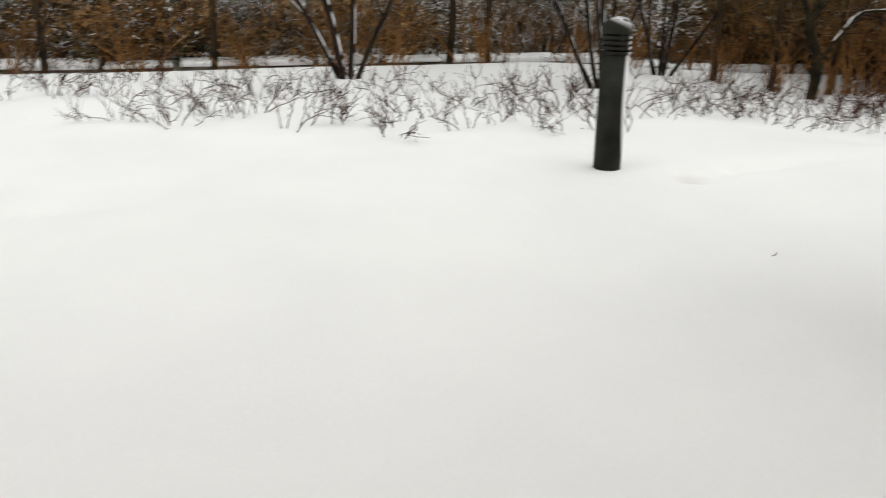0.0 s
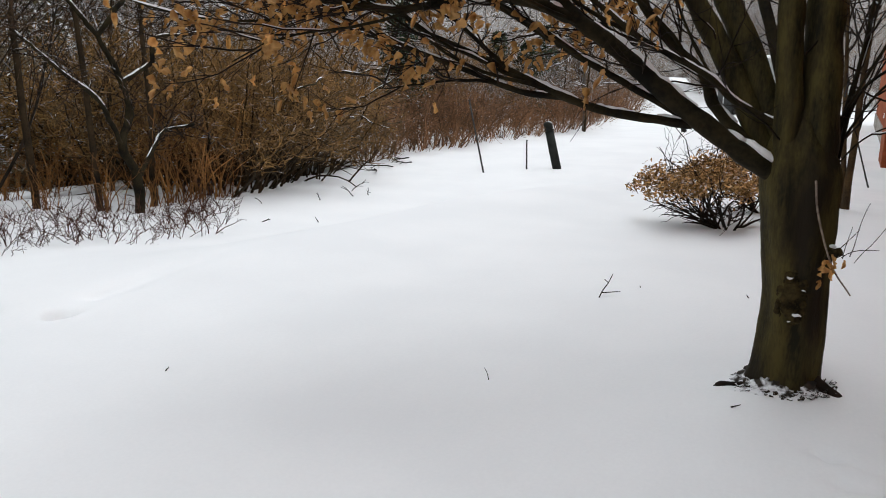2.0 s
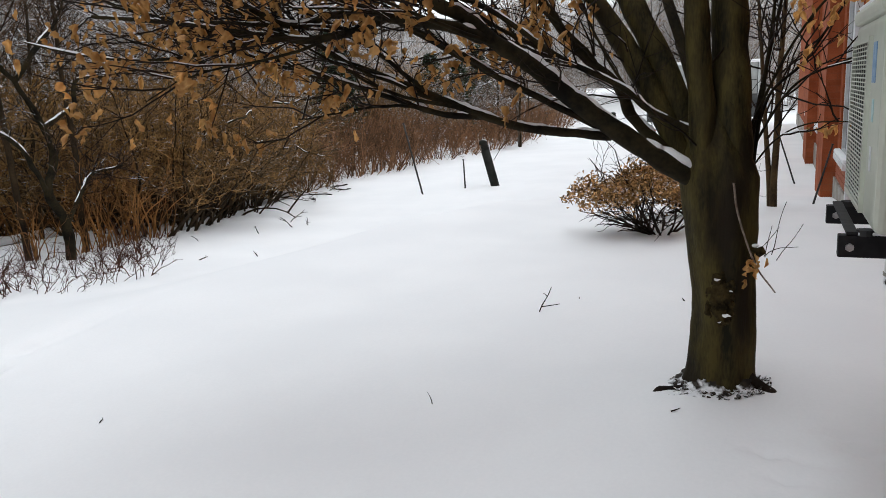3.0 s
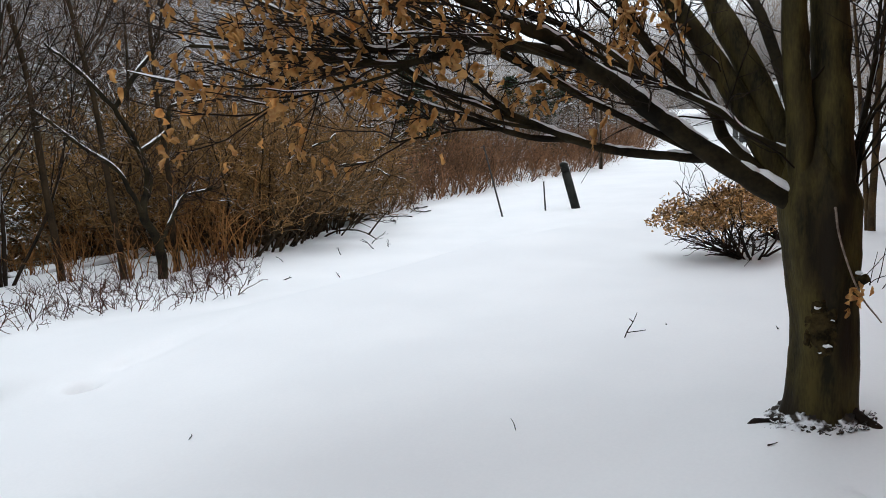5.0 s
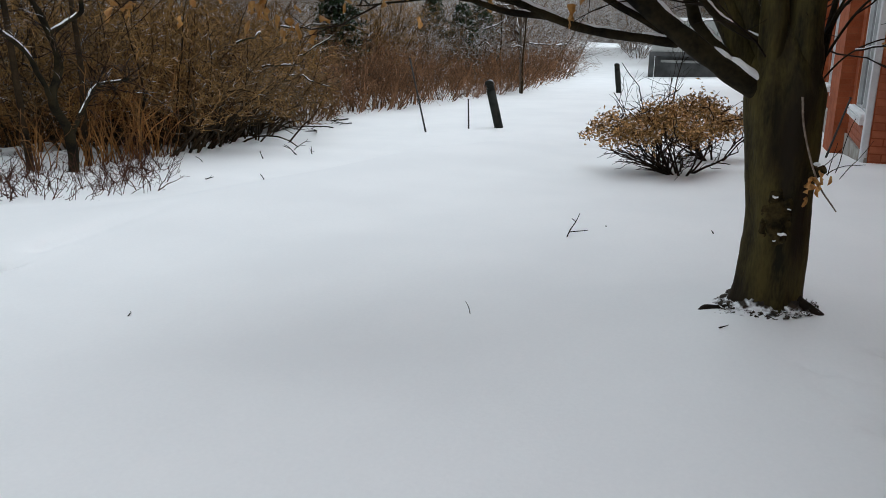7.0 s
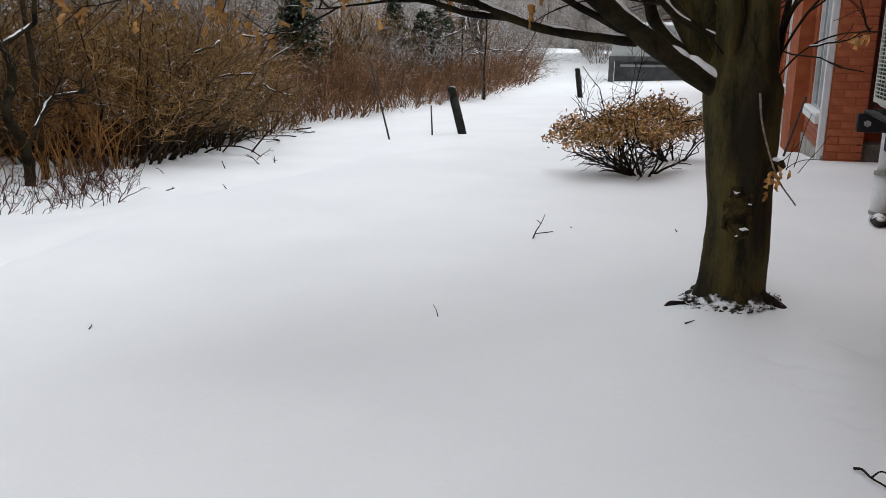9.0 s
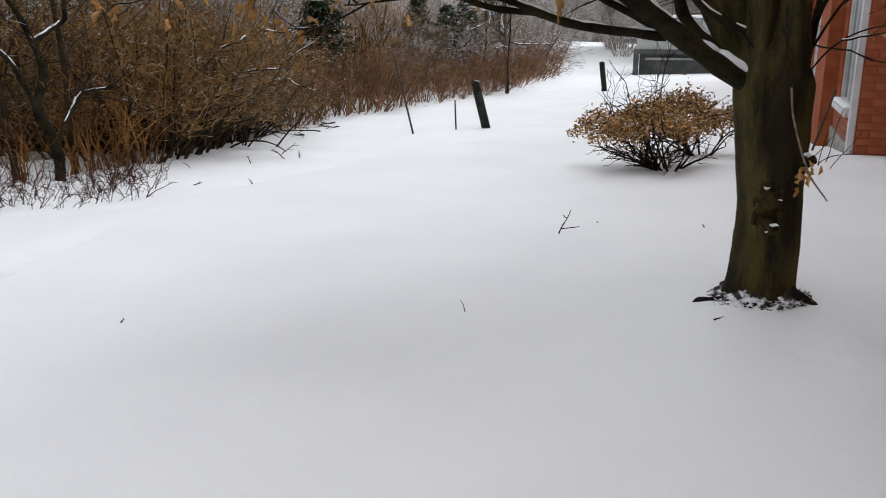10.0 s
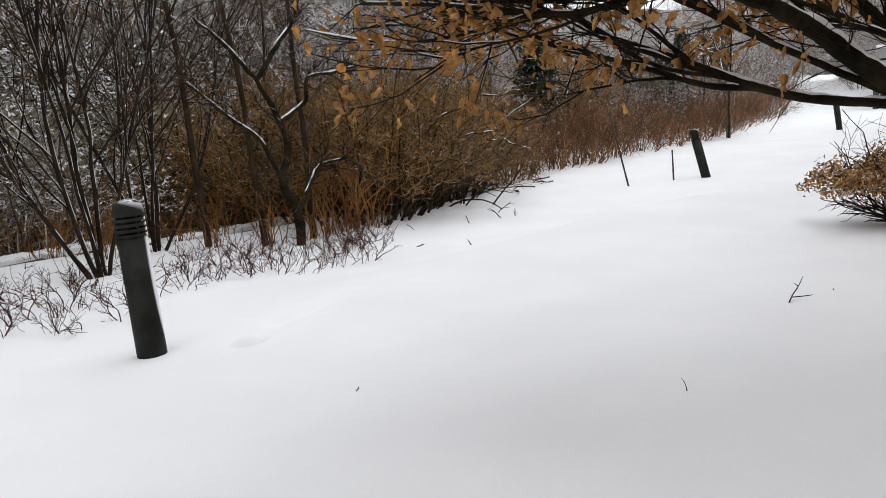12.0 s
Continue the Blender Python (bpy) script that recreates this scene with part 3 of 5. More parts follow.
# ---- bollards and stakes ----
def build_bollard():
    o = thing("bollard_light", 0, 0, 0, "dark green-grey louvred bollard light standing in snow", "bollard", "bollards on the lawn")
    bm = bmesh.new()
    rod(bm, (0, 0, -0.25), (0, 0, 0.70), 0.078, 40)
    part("post", bm, BOLLARD_FROST, o, "dark post with wind-blown snow down one side", True)
    for k in range(4):
        bm = bmesh.new()
        z = 0.703 + 0.029 * k
        rod(bm, (0, 0, z), (0, 0, z + 0.017), 0.080, 40)
        part("louvre_ring", bm, BOLLARD_FROST, o, smooth=False)
    bm = bmesh.new()
    rod(bm, (0, 0, 0.695), (0, 0, 0.83), 0.058, 28)
    part("lamp_core", bm, AC_DARK, o, "dark lamp core between the rings", True)
    for k in range(3):
        bm = bmesh.new()
        a = 2.094 * k + 0.5
        c = (0.066 * math.cos(a), 0.066 * math.sin(a))
        rod(bm, (*c, 0.70), (*c, 0.82), 0.006, 8)
        part("spacer", bm, BOLLARD, o)
    bm = bmesh.new()
    rings = [(0.080, 0.818), (0.080, 0.845), (0.077, 0.865), (0.068, 0.885), (0.052, 0.899), (0.028, 0.908), (0.001, 0.911)]
    last = None
    for r, z in rings:
        ring = [bm.verts.new((r * math.cos(2 * math.pi * i / 40), r * math.sin(2 * math.pi * i / 40), z)) for i in range(40)]
        if last:
            for i in range(40):
                bm.faces.new((last[i], last[(i + 1) % 40], ring[(i + 1) % 40], ring[i]))
        last = ring
    part("cap", bm, CAP_FROST, o, "domed cap dusted with snow", True)
    return o


def lean(du, dv):
    """A lean by the run of the top, in metres per metre."""
    d = Vector((du, dv, 1)).normalized()
    return Vector((0, 0, 1)).rotation_difference(d).to_matrix().to_4x4()


bollard = build_bollard()
bollard.matrix_world = ROT @ Matrix.Translation((2.60, 3.93, gz(2.6, 3.93) - 0.03)) @ lean(0.0, 0.05) @ Matrix.Diagonal((1, 1, 0.955, 1))
tagged(bollard, "dark green-grey louvred bollard light frosted with snow beside bare shrubs")
b = copy_thing(bollard, ROT @ Matrix.Translation((14.2, 4.63, gz(14.2, 4.63))) @ lean(-0.02, 0.26))
tagged(b, "dark green-grey bollard light leaning over in the snow")
b = copy_thing(bollard, ROT @ Matrix.Translation((24.7, 4.28, gz(24.7, 4.28))) @ lean(-0.02, 0.14))
tagged(b, "slightly leaning dark bollard light farther along the snowy lawn")


def build_stake(u, v, top, r, label):
    o = thing("marker_stake", u, v, gz(u, v), label, "stake", "marker stakes")
    d = Vector(top) - Vector((u, v, gz(u, v)))
    bm = bmesh.new()
    rod(bm, -d * 0.1, d, r, 10, r * 0.8)
    part("rod", bm, STAKE, o, smooth=True)
    bm = bmesh.new()
    rod(bm, d * 0.985, d * 1.0, r * 1.25, 10)
    part("tip", bm, STAKE, o)


build_stake(13.2, 5.64, (13.2, 5.95, 0.78), 0.017, "tall thin dark stake leaning in the snow before a hedge")
build_stake(13.9, 5.10, (13.9, 5.12, 0.08), 0.016, "short upright dark stake in the snow")
build_stake(9.8, -0.46, (9.8, -0.62, 0.62), 0.012, "thin dark stake leaning beside the brick wall")
build_stake(13.6, -0.36, (13.6, -0.06, 0.62), 0.013, "thin dark stake leaning away from the brick wall")


# ---- the beech tree ----
def limb_points(pts, per=5):
    """A smooth line through a few control places."""
    p = [np.array(q, float) for q in pts]
    p = [2 * p[0] - p[1]] + p + [2 * p[-1] - p[-2]]
    out = []
    for i in range(1, len(p) - 2):
        for k in range(per):
            t = k / per
            out.append(0.5 * (2 * p[i] + (p[i + 1] - p[i - 1]) * t + (2 * p[i - 1] - 5 * p[i] + 4 * p[i + 1] - p[i + 2]) * t * t + (3 * p[i] - p[i - 1] - 3 * p[i + 1] + p[i + 2]) * t ** 3))
    return np.array(out + [p[-2]])


def knobbly(V, axis_scale, amount):
    return np.array([v + Vector(noise.noise_vector(Vector(v) * axis_scale)) * amount for v in V])


def snow_ridge(P, R, cover):
    """Snow lying along the upper side of a limb: a flattened strip that breaks where the limb is steep."""
    sets, run = [], []
    T = np.gradient(P, axis=0)
    T /= np.linalg.norm(T, axis=1, keepdims=True)
    for i in range(len(P) + 1):
        lies = i < len(P) and abs(T[i, 2]) < 0.80 and noise.noise(Vector(P[i]) * 8.0) > cover
        if lies:
            run.append(i)
            continue
        if len(run) > 2:
            p, t, r = P[run], T[run], R[run]
            side = np.cross(t, (0, 0, 1.0))
            side /= np.linalg.norm(side, axis=1, keepdims=True)
            up = np.cross(side, t)
            ends = np.sin(np.linspace(0.12, np.pi - 0.12, len(run))) ** 0.5
            lump = np.array([noise.noise(Vector(q) * 31.0) for q in p])
            h = (0.20 * r + 0.007) * ends * (0.75 + 0.9 * lump)
            w = (0.50 * r + 0.0015) * ends * (0.85 + 0.7 * np.array([noise.noise(Vector(q) * 24.0 + Vector((3, 1, 7))) for q in p]))
            prof = ((-1.0, 0.55), (-0.75, 0.98), (-0.2, 1.12), (0.3, 1.12), (0.8, 0.95), (1.0, 0.5))
            V = np.stack([p + side * (a * w)[:, None] + up * ((0.62 * r + c * 0.38 * r) + (h if 0.9 < c else 0))[:, None] for a, c in prof], 1)
            n, k = V.shape[:2]
            a, b_ = np.meshgrid(np.arange(n - 1), np.arange(k - 1), indexing="ij")
            i0 = (a * k + b_).ravel()
            sets.append((V.reshape(-1, 3), np.stack([i0, i0 + 1, i0 + k + 1, i0 + k], -1)))
        run = []
    return sets


def build_beech():
    tree = thing("beech_tree", 0, 0, 0, "olive-barked beech tree with snow on spreading limbs and tan withered leaves", "tree")
    tree.matrix_world = ROT @ Matrix.Translation((0.0273, 0.0062, 0.119)) @ Matrix.Scale(0.912, 4)
    # trunk: flared foot, slightly oval, swelling into the fork
    zs = np.array([-0.05, 0.08, 0.16, 0.22, 0.30, 0.42, 0.55, 0.70, 0.85, 0.98, 1.10, 1.30])
    rs = np.array([0.19, 0.150, 0.136, 0.128, 0.124, 0.122, 0.123, 0.127, 0.135, 0.143, 0.115, 0.03])
    cu = np.interp(zs, (0, 0.4, 1.2), (3.62, 3.62, 3.62))
    cv = np.interp(zs, (0.1, 0.5, 1.0, 1.2), (0.135, 0.130, 0.160, 0.185))
    z = np.linspace(zs[0], zs[-1], 56)
    r, cu, cv = np.interp(z, zs, rs), np.interp(z, zs, cu), np.interp(z, zs, cv)
    S = 64
    a = np.arange(S) * 2 * np.pi / S
    flute = 1 + 0.05 * np.sin(3 * a + 0.5)[None] + (0.035 * np.sin(7 * a + 1.0))[None] + (0.16 * np.maximum(0, np.sin(4 * a + 0.8)) ** 2)[None] * np.exp(-np.maximum(0, z - 0.08) / 0.07)[:, None]
    X = cu[:, None] + (r[:, None] * flute) * np.cos(a)
    Y = cv[:, None] + (r[:, None] * flute) * np.sin(a)
    V = np.stack([X, Y, np.repeat(z[:, None], S, 1)], -1).reshape(-1, 3)
    V = knobbly(V, 5.0, 0.010)
    V = knobbly(V, 22.0, 0.0025)
    n, s = np.meshgrid(np.arange(55), np.arange(S), indexing="ij")
    F = np.stack([n * S + s, n * S + (s + 1) % S, (n + 1) * S + (s + 1) % S, (n + 1) * S + s], -1).reshape(-1, 4)
    quick_mesh("trunk", [(V, F)], BARK, tree, "thick olive-brown trunk")
    limbs = (
        ("stem", [(3.57, 0.17, 0.72), (3.56, 0.205, 1.02), (3.56, 0.225, 1.28), (3.55, 0.245, 1.56), (3.53, 0.255, 1.80), (3.48, 0.29, 2.6)], 0.057, 0.040),
        ("stem", [(3.62, 0.10, 0.72), (3.62, 0.115, 1.02), (3.63, 0.122, 1.28), (3.65, 0.135, 1.56), (3.66, 0.145, 1.82), (3.7, 0.15, 2.7)], 0.087, 0.058),
        ("stem", [(3.62, 0.22, 0.92), (3.65, 0.43, 1.33), (3.67, 0.58, 1.58), (3.70, 0.77, 1.84), (3.75, 1.2, 2.4)], 0.054, 0.032),
        ("stem", [(3.64, 0.20, 0.95), (3.69, 0.37, 1.38), (3.75, 0.51, 1.66), (3.80, 0.60, 1.85), (3.95, 0.85, 2.6)], 0.058, 0.038),
        ("stem", [(3.70, 0.25, 1.30), (3.92, 0.41, 1.72), (4.10, 0.52, 1.89), (4.4, 0.7, 2.4)], 0.024, 0.016),
        ("limb", [(3.58, 0.16, 0.93), (3.49, 0.42, 1.10), (3.42, 0.68, 1.30), (3.36, 0.85, 1.45), (3.29, 0.97, 1.54), (3.23, 1.06, 1.63), (3.16, 1.13, 1.67), (3.10, 1.30, 1.76), (3.0, 1.6, 1.95)], 0.041, 0.018),
        ("limb", [(3.26, 1.0, 1.55), (3.16, 1.11, 1.60), (3.12, 1.24, 1.62), (3.08, 1.36, 1.65), (3.04, 1.47, 1.70), (3.00, 1.54, 1.75), (2.9, 1.8, 1.9)], 0.024, 0.012),
        ("limb", [(3.12, 1.34, 1.645), (3.09, 1.43, 1.60), (3.05, 1.53, 1.58), (3.01, 1.65, 1.57), (2.98, 1.88, 1.61), (2.94, 2.22, 1.67), (2.90, 2.55, 1.71)], 0.020, 0.007),
        ("limb", [(3.10, 1.32, 1.64), (3.09, 1.55, 1.66), (3.06, 1.65, 1.63), (3.02, 1.74, 1.64), (2.99, 1.89, 1.72), (2.95, 1.98, 1.76)], 0.016, 0.010),
        ("limb", [(3.47, 0.55, 1.16), (3.40, 0.86, 1.20), (3.35, 1.05, 1.26), (3.30, 1.32, 1.38), (3.25, 1.59, 1.49), (3.20, 1.68, 1.56), (3.15, 1.87, 1.64), (3.10, 2.04, 1.73)], 0.019, 0.007),
        ("limb", [(3.37, 1.02, 1.25), (3.30, 1.20, 1.27), (3.25, 1.39, 1.34), (3.20, 1.73, 1.46), (3.15, 1.98, 1.57), (3.10, 2.23, 1.64)], 0.014, 0.006),
        ("limb", [(3.60, 0.24, 1.16), (3.54, 0.41, 1.25), (3.48, 0.52, 1.35), (3.42, 0.76, 1.48), (3.36, 0.97, 1.64), (3.30, 1.18, 1.75)], 0.014, 0.009),
        ("limb", [(3.46, 0.60, 1.20), (3.39, 0.86, 1.34), (3.33, 1.09, 1.47), (3.26, 1.40, 1.66), (3.20, 1.60, 1.77)], 0.015, 0.008),
        ("limb", [(3.60, 0.30, 1.04), (3.62, 0.49, 1.22), (3.61, 0.55, 1.35), (3.61, 0.72, 1.51), (3.60, 0.89, 1.76), (3.60, 0.93, 1.95)], 0.026, 0.018),
        ("shoot", [(3.70, 0.05, 0.86), (3.77, 0.01, 1.30), (3.83, -0.02, 1.62), (3.90, -0.04, 2.0)], 0.009, 0.005),
        ("shoot", [(3.72, 0.06, 0.98), (3.87, -0.01, 1.28), (3.98, -0.14, 1.42), (4.10, -0.31, 1.68), (4.2, -0.5, 1.95)], 0.0075, 0.004),
        ("shoot", [(3.72, 0.06, 1.15), (3.75, -0.1, 1.5), (3.7, -0.28, 1.72), (3.6, -0.5, 1.84), (3.5, -0.75, 1.93)], 0.006, 0.003),
        ("shoot", [(3.72, 0.06, 1.05), (3.85, -0.1, 1.32), (3.9, -0.3, 1.42), (3.9, -0.5, 1.5)], 0.006, 0.003),
        ("spur", [(3.70, 0.06, 0.98), (3.67, -0.04, 1.12), (3.58, -0.16, 1.19), (3.44, -0.33, 1.20)], 0.004, 0.002),
        ("shoot", [(3.72, 0.05, 1.10), (3.80, 0.0, 1.40), (3.90, -0.06, 1.75), (4.0, -0.12, 2.2)], 0.009, 0.005),
    )
    spray = []
    for kind, pts, r0, r1 in limbs:
        P = limb_points(pts, 12)
        R = np.linspace(r0, r1, len(P)) * (1 + (0.015 if kind == "stem" else 0.05) * np.sin(np.arange(len(P)) * 0.9))
        V, F = tubes(P[None], R[None], 20 if r0 > 0.03 else 10)
        V = knobbly(V, 9.0 if kind == "stem" else 16.0, r0 * 0.12)
        bough = quick_mesh(kind, [(V, F)], BARK if kind == "stem" and r0 > 0.05 else LIMB_BARK, tree)
        if kind == "stem":
            U = grow(P[-1:], P[-1:] - P[-3:-2], np.array([1.9]), 12, 0.05, 0.02)
            quick_mesh("upper_stem", [tubes(U, np.linspace(R[-1], 0.006, 12)[None], 12)], LIMB_BARK, tree)
        if kind not in ("shoot", "spur"):
            for r_ in snow_ridge(P, R, -0.14 if kind == "limb" else 0.02):
                quick_mesh("snow_ridge", [r_], SNOW_CAP, bough, "snow lying along a limb")
        spray.append((kind, P))
    # long sweeping side branches, thin, with snow on their upper side
    main = [P for k, P in spray if k == "limb"]
    for k in range(26):
        P0 = main[k % len(main)]
        i = int(rng.uniform(0.25, 0.95) * (len(P0) - 2))
        d = P0[i + 1] - P0[i]
        d = d / np.linalg.norm(d) + np.array([rng.normal(0.0, 0.30), rng.normal(0.10, 0.10), abs(rng.normal(0.04, 0.16))])
        P = grow(P0[i][None], d[None], np.array([rng.uniform(0.45, 1.25)]), 12, 0.09, 0.012)[0]
        R = np.linspace(rng.uniform(0.006, 0.011), 0.0025, 12)
        bough = quick_mesh("branch", [tubes(P[None], R[None], 7)], LIMB_BARK, tree)
        if k % 2:
            for r_ in snow_ridge(P, R, -0.15):
                quick_mesh("snow_ridge", [r_], SNOW_CAP, bough, "snow lying along a limb")
        spray.append(("branch", P))
    # snow pocket in the fork
    bm = bmesh.new()
    bmesh.ops.create_icosphere(bm, subdivisions=3, radius=0.06, matrix=Matrix.Translation((3.53, 0.32, 1.075)) @ Euler((radians(28), 0, 0)).to_matrix().to_4x4() @ Matrix.Diagonal((0.5, 1.6, 0.34, 1)))
    for q in bm.verts:
        q.co += q.normal * 0.012 * noise.noise(q.co * 18)
    part("fork_snow", bm, SNOW_CAP, tree, "snow packed into the fork", True)
    # side twigs off the limbs, spreading in flat sprays
    seed = np.concatenate([along(P[None], 14 if k == "limb" else (7 if k == "shoot" else (6 if k == "branch" else (2 if k == "spur" else 7))), 0.25)[0] for k, P in spray])
    ways = np.concatenate([along(P[None], 14 if k == "limb" else (7 if k == "shoot" else (6 if k == "branch" else (2 if k == "spur" else 7))), 0.25)[1] for k, P in spray])
    ways = ways / np.linalg.norm(ways, axis=1, keepdims=True)
    N = len(seed)
    d = ways * 0.8 + rng.normal(0, 0.5, (N, 3)) * np.array([1, 1, 0.35]) + np.array([0, 0, 0.12])
    T1 = grow(seed, d, rng.uniform(0.15, 0.55, N), 7, 0.15, 0.02)
    s2, w2 = along(T1, 1700, 0.15)
    T2 = grow(s2, w2 / np.linalg.norm(w2, axis=1, keepdims=True) + rng.normal(0, 0.6, (1700, 3)) * np.array([1, 1, 0.6]), rng.uniform(0.06, 0.28, 1700), 5, 0.15)
    tagged(quick_mesh("twig_spray", [tubes(T1, taper(N, 7, 0.0042, 0.0018), 5), tubes(T2, taper(1700, 5, 0.0019, 0.0010), 4)], TWIG, tree, "dark side twigs"), kind="stuff")
    tagged(quick_mesh("twig_snow", [tubes(T1[::5, :4] + np.array([0, 0, 0.004]), taper(len(T1[::5]), 4, 0.003, 0.002), 5)], SNOW_CAP, tree, "snow on the twigs"), kind="stuff")
    # withered leaves, hanging: a few shared shapes
    shapes = []
    for k in range(5):
        bm = bmesh.new()
        L, Wd = 0.056 + 0.008 * (k % 3), 0.011 + 0.003 * (k % 2)
        rows = []
        for i in range(7):
            t = i / 6
            w = Wd * math.sin(math.pi * min(1, t * 0.93 + 0.05)) ** 0.8
            curl = 0.014 * math.sin(2.2 * t + k)
            rows.append([bm.verts.new((sx * w * (1 - 0.25 * (k % 2)) + 0.006 * math.sin(3 * t + 2 * k), curl + 0.014 * abs(sx) * (1 + 0.8 * (k % 3)) * (0.4 + math.sin(3.0 * t + k) ** 2) + 0.006 * math.sin(11 * t + 4 * sx + k), -L * t)) for sx in (-1, -0.5, 0, 0.5, 1)])
        for i in range(6):
            for j in range(4):
                bm.faces.new((rows[i][j], rows[i][j + 1], rows[i + 1][j + 1], rows[i + 1][j]))
        me = bpy.data.meshes.new("leaf")
        bm.to_mesh(me)
        bm.free()
        me.materials.append(LEAF)
        me.polygons.foreach_set("use_smooth", [True] * len(me.polygons))
        shapes.append(me)
    tips = np.concatenate([T2[:, -1], T2[:, 2], T1[:, -1]])
    keep = (tips[:, 1] > 0.55) & (tips[:, 2] > 1.22) & (tips[:, 2] < 2.1)
    right = (tips[:, 1] < -0.08) & (tips[:, 2] > 1.3) & (tips[:, 2] < 2.2)
    pool, pool2 = tips[keep], tips[right]
    near = np.concatenate([pool2[rng.permutation(len(pool2))[:50]]] + [np.array([(3.42, -0.31, 1.64)]) + rng.normal(0, 1, (64, 3)) * np.array([0.06, 0.13, 0.06])] + [np.array([(3.60 - 0.16 * f, -0.13 - 0.19 * f, 1.175 + 0.01 * f)]) + rng.normal(0, 0.008, (1, 3)) for f in (0.1, 0.3, 0.45, 0.5, 0.6, 0.7, 0.9, 1.0)])
    spots = np.concatenate([pool[rng.permutation(len(pool))[:220]], near])
    clump = pool[rng.permutation(len(pool))[:240]]
    rest = clump[rng.integers(0, len(clump), 1000)] + rng.normal(0, 0.03, (1000, 3))
    for i, q in enumerate(spots):
        ob = new("leaf", shapes[i % 5])
        ob.parent = tree
        ob.matrix_basis = pose(*q, rng.normal(0, 24), rng.normal(0, 24), rng.uniform(0, 360)) @ Matrix.Scale(rng.uniform(0.5, 0.95), 4)
    co = np.array([v.co[:] for v in shapes[1].vertices])
    fc = np.array([p.vertices[:] for p in shapes[1].polygons])
    sets = []
    for q in rest:
        m = np.array(pose(0, 0, 0, rng.normal(0, 24), rng.normal(0, 24), rng.uniform(0, 360)).to_3x3()) * rng.uniform(0.5, 1.0)
        sets.append((co @ m.T + q + rng.normal(0, 0.02, 3), fc))
    tagged(quick_mesh("leaf_mass", sets, LEAF, tree, "clustered tan withered leaves"), kind="stuff")
    # an old bark scar: an uneven oval welt round a rough dark hollow
    bm = bmesh.new()
    for k in range(15):
        an = 2 * math.pi * k / 15
        v_, z_ = 0.133 + 0.044 * math.cos(an), 0.515 + 0.092 * math.sin(an)
        bmesh.ops.create_icosphere(bm, subdivisions=2, radius=0.011 + 0.004 * math.sin(k * 2.3), matrix=Matrix.Translation((3.502 + 0.005 * math.sin(k * 1.7), v_, z_)) @ Matrix.Diagonal((0.7, 1.2, 1.9, 1)))
    for q in bm.verts:
        q.co += Vector(noise.noise_vector(q.co * 40)) * 0.012
    part("scar_welt", bm, SCAR, tree, "lumpy welt round an old scar", True)
    for u, v, zc, rr, fl in ((3.500, 0.133, 0.515, 0.040, 1.9), (3.484, 0.112, 0.445, 0.024, 0.9)):
        bm = bmesh.new()
        bmesh.ops.create_icosphere(bm, subdivisions=4, radius=rr, matrix=Matrix.Translation((u, v, zc)) @ Matrix.Diagonal((0.42, 1, fl, 1)))
        for q in bm.verts:
            q.co += Vector(noise.noise_vector(q.co * 45)) * 0.010
        part("bark_scar", bm, SCAR, tree, "rough dark bark scar", True)
    for u, v, zc, w in ((3.456, 0.108, 0.466, 0.014), (3.470, 0.145, 0.606, 0.010), (3.468, 0.092, 0.560, 0.005), (3.462, 0.130, 0.436, 0.006)):
        bm = bmesh.new()
        bmesh.ops.create_icosphere(bm, subdivisions=3, radius=w, matrix=Matrix.Translation((u, v, zc)) @ Matrix.Diagonal((0.6, 1.3, 0.4, 1)))
        for q in bm.verts:
            q.co += Vector(noise.noise_vector(q.co * 70)) * 0.007
        part("scar_snow", bm, SNOW_CAP, tree, "dab of snow on a scar", True)
    # broken stub with a hanging split branch and a few leaves
    bm = bmesh.new()
    rod(bm, (3.585, 0.06, 0.66), (3.535, -0.012, 0.712), 0.026, 14, 0.017)
    for q in bm.verts:
        q.co += Vector(noise.noise_vector(q.co * 25)) * 0.008
    part("broken_stub", bm, SCAR, tree, "dark broken branch stub")
    bm = bmesh.new()
    bmesh.ops.create_icosphere(bm, subdivisions=3, radius=0.015, matrix=Matrix.Translation((3.548, 0.012, 0.728)) @ Matrix.Diagonal((0.8, 0.9, 0.5, 1)))
    part("stub_snow", bm, SNOW_CAP, tree, "snow on the broken stub", True)
    P = limb_points([(3.47, 0.095, 0.98), (3.462, 0.075, 0.86), (3.44, 0.01, 0.68), (3.43, -0.065, 0.575)], 6)
    quick_mesh("split_branch", [tubes(P[None], np.linspace(0.0044, 0.0030, len(P))[None], 8)], DEAD_WOOD, tree, "split pale branch hanging down the trunk")
    N = 5
    s0 = np.tile((3.48, -0.03, 0.70), (N, 1)) + rng.normal(0, 0.02, (N, 3))
    Tw = grow(s0, rng.normal(0, 0.22, (N, 3)) + np.array([0, -0.38, 1.0]), rng.uniform(0.08, 0.30, N), 7, 0.08)
    tagged(quick_mesh("stub_sprout", [tubes(Tw, taper(N, 7, 0.0017, 0.0010), 4)], TWIG, tree), kind="stuff")
    for i in range(9):
        ob = new("leaf", shapes[i % 5])
        ob.parent = tree
        ob.matrix_basis = pose(3.425 + rng.normal(0, 0.012), 0.01 + rng.normal(0, 0.03), 0.70 + rng.normal(0, 0.025), rng.normal(0, 20), rng.normal(0, 20), rng.uniform(0, 360)) @ Matrix.Scale(0.62, 4)
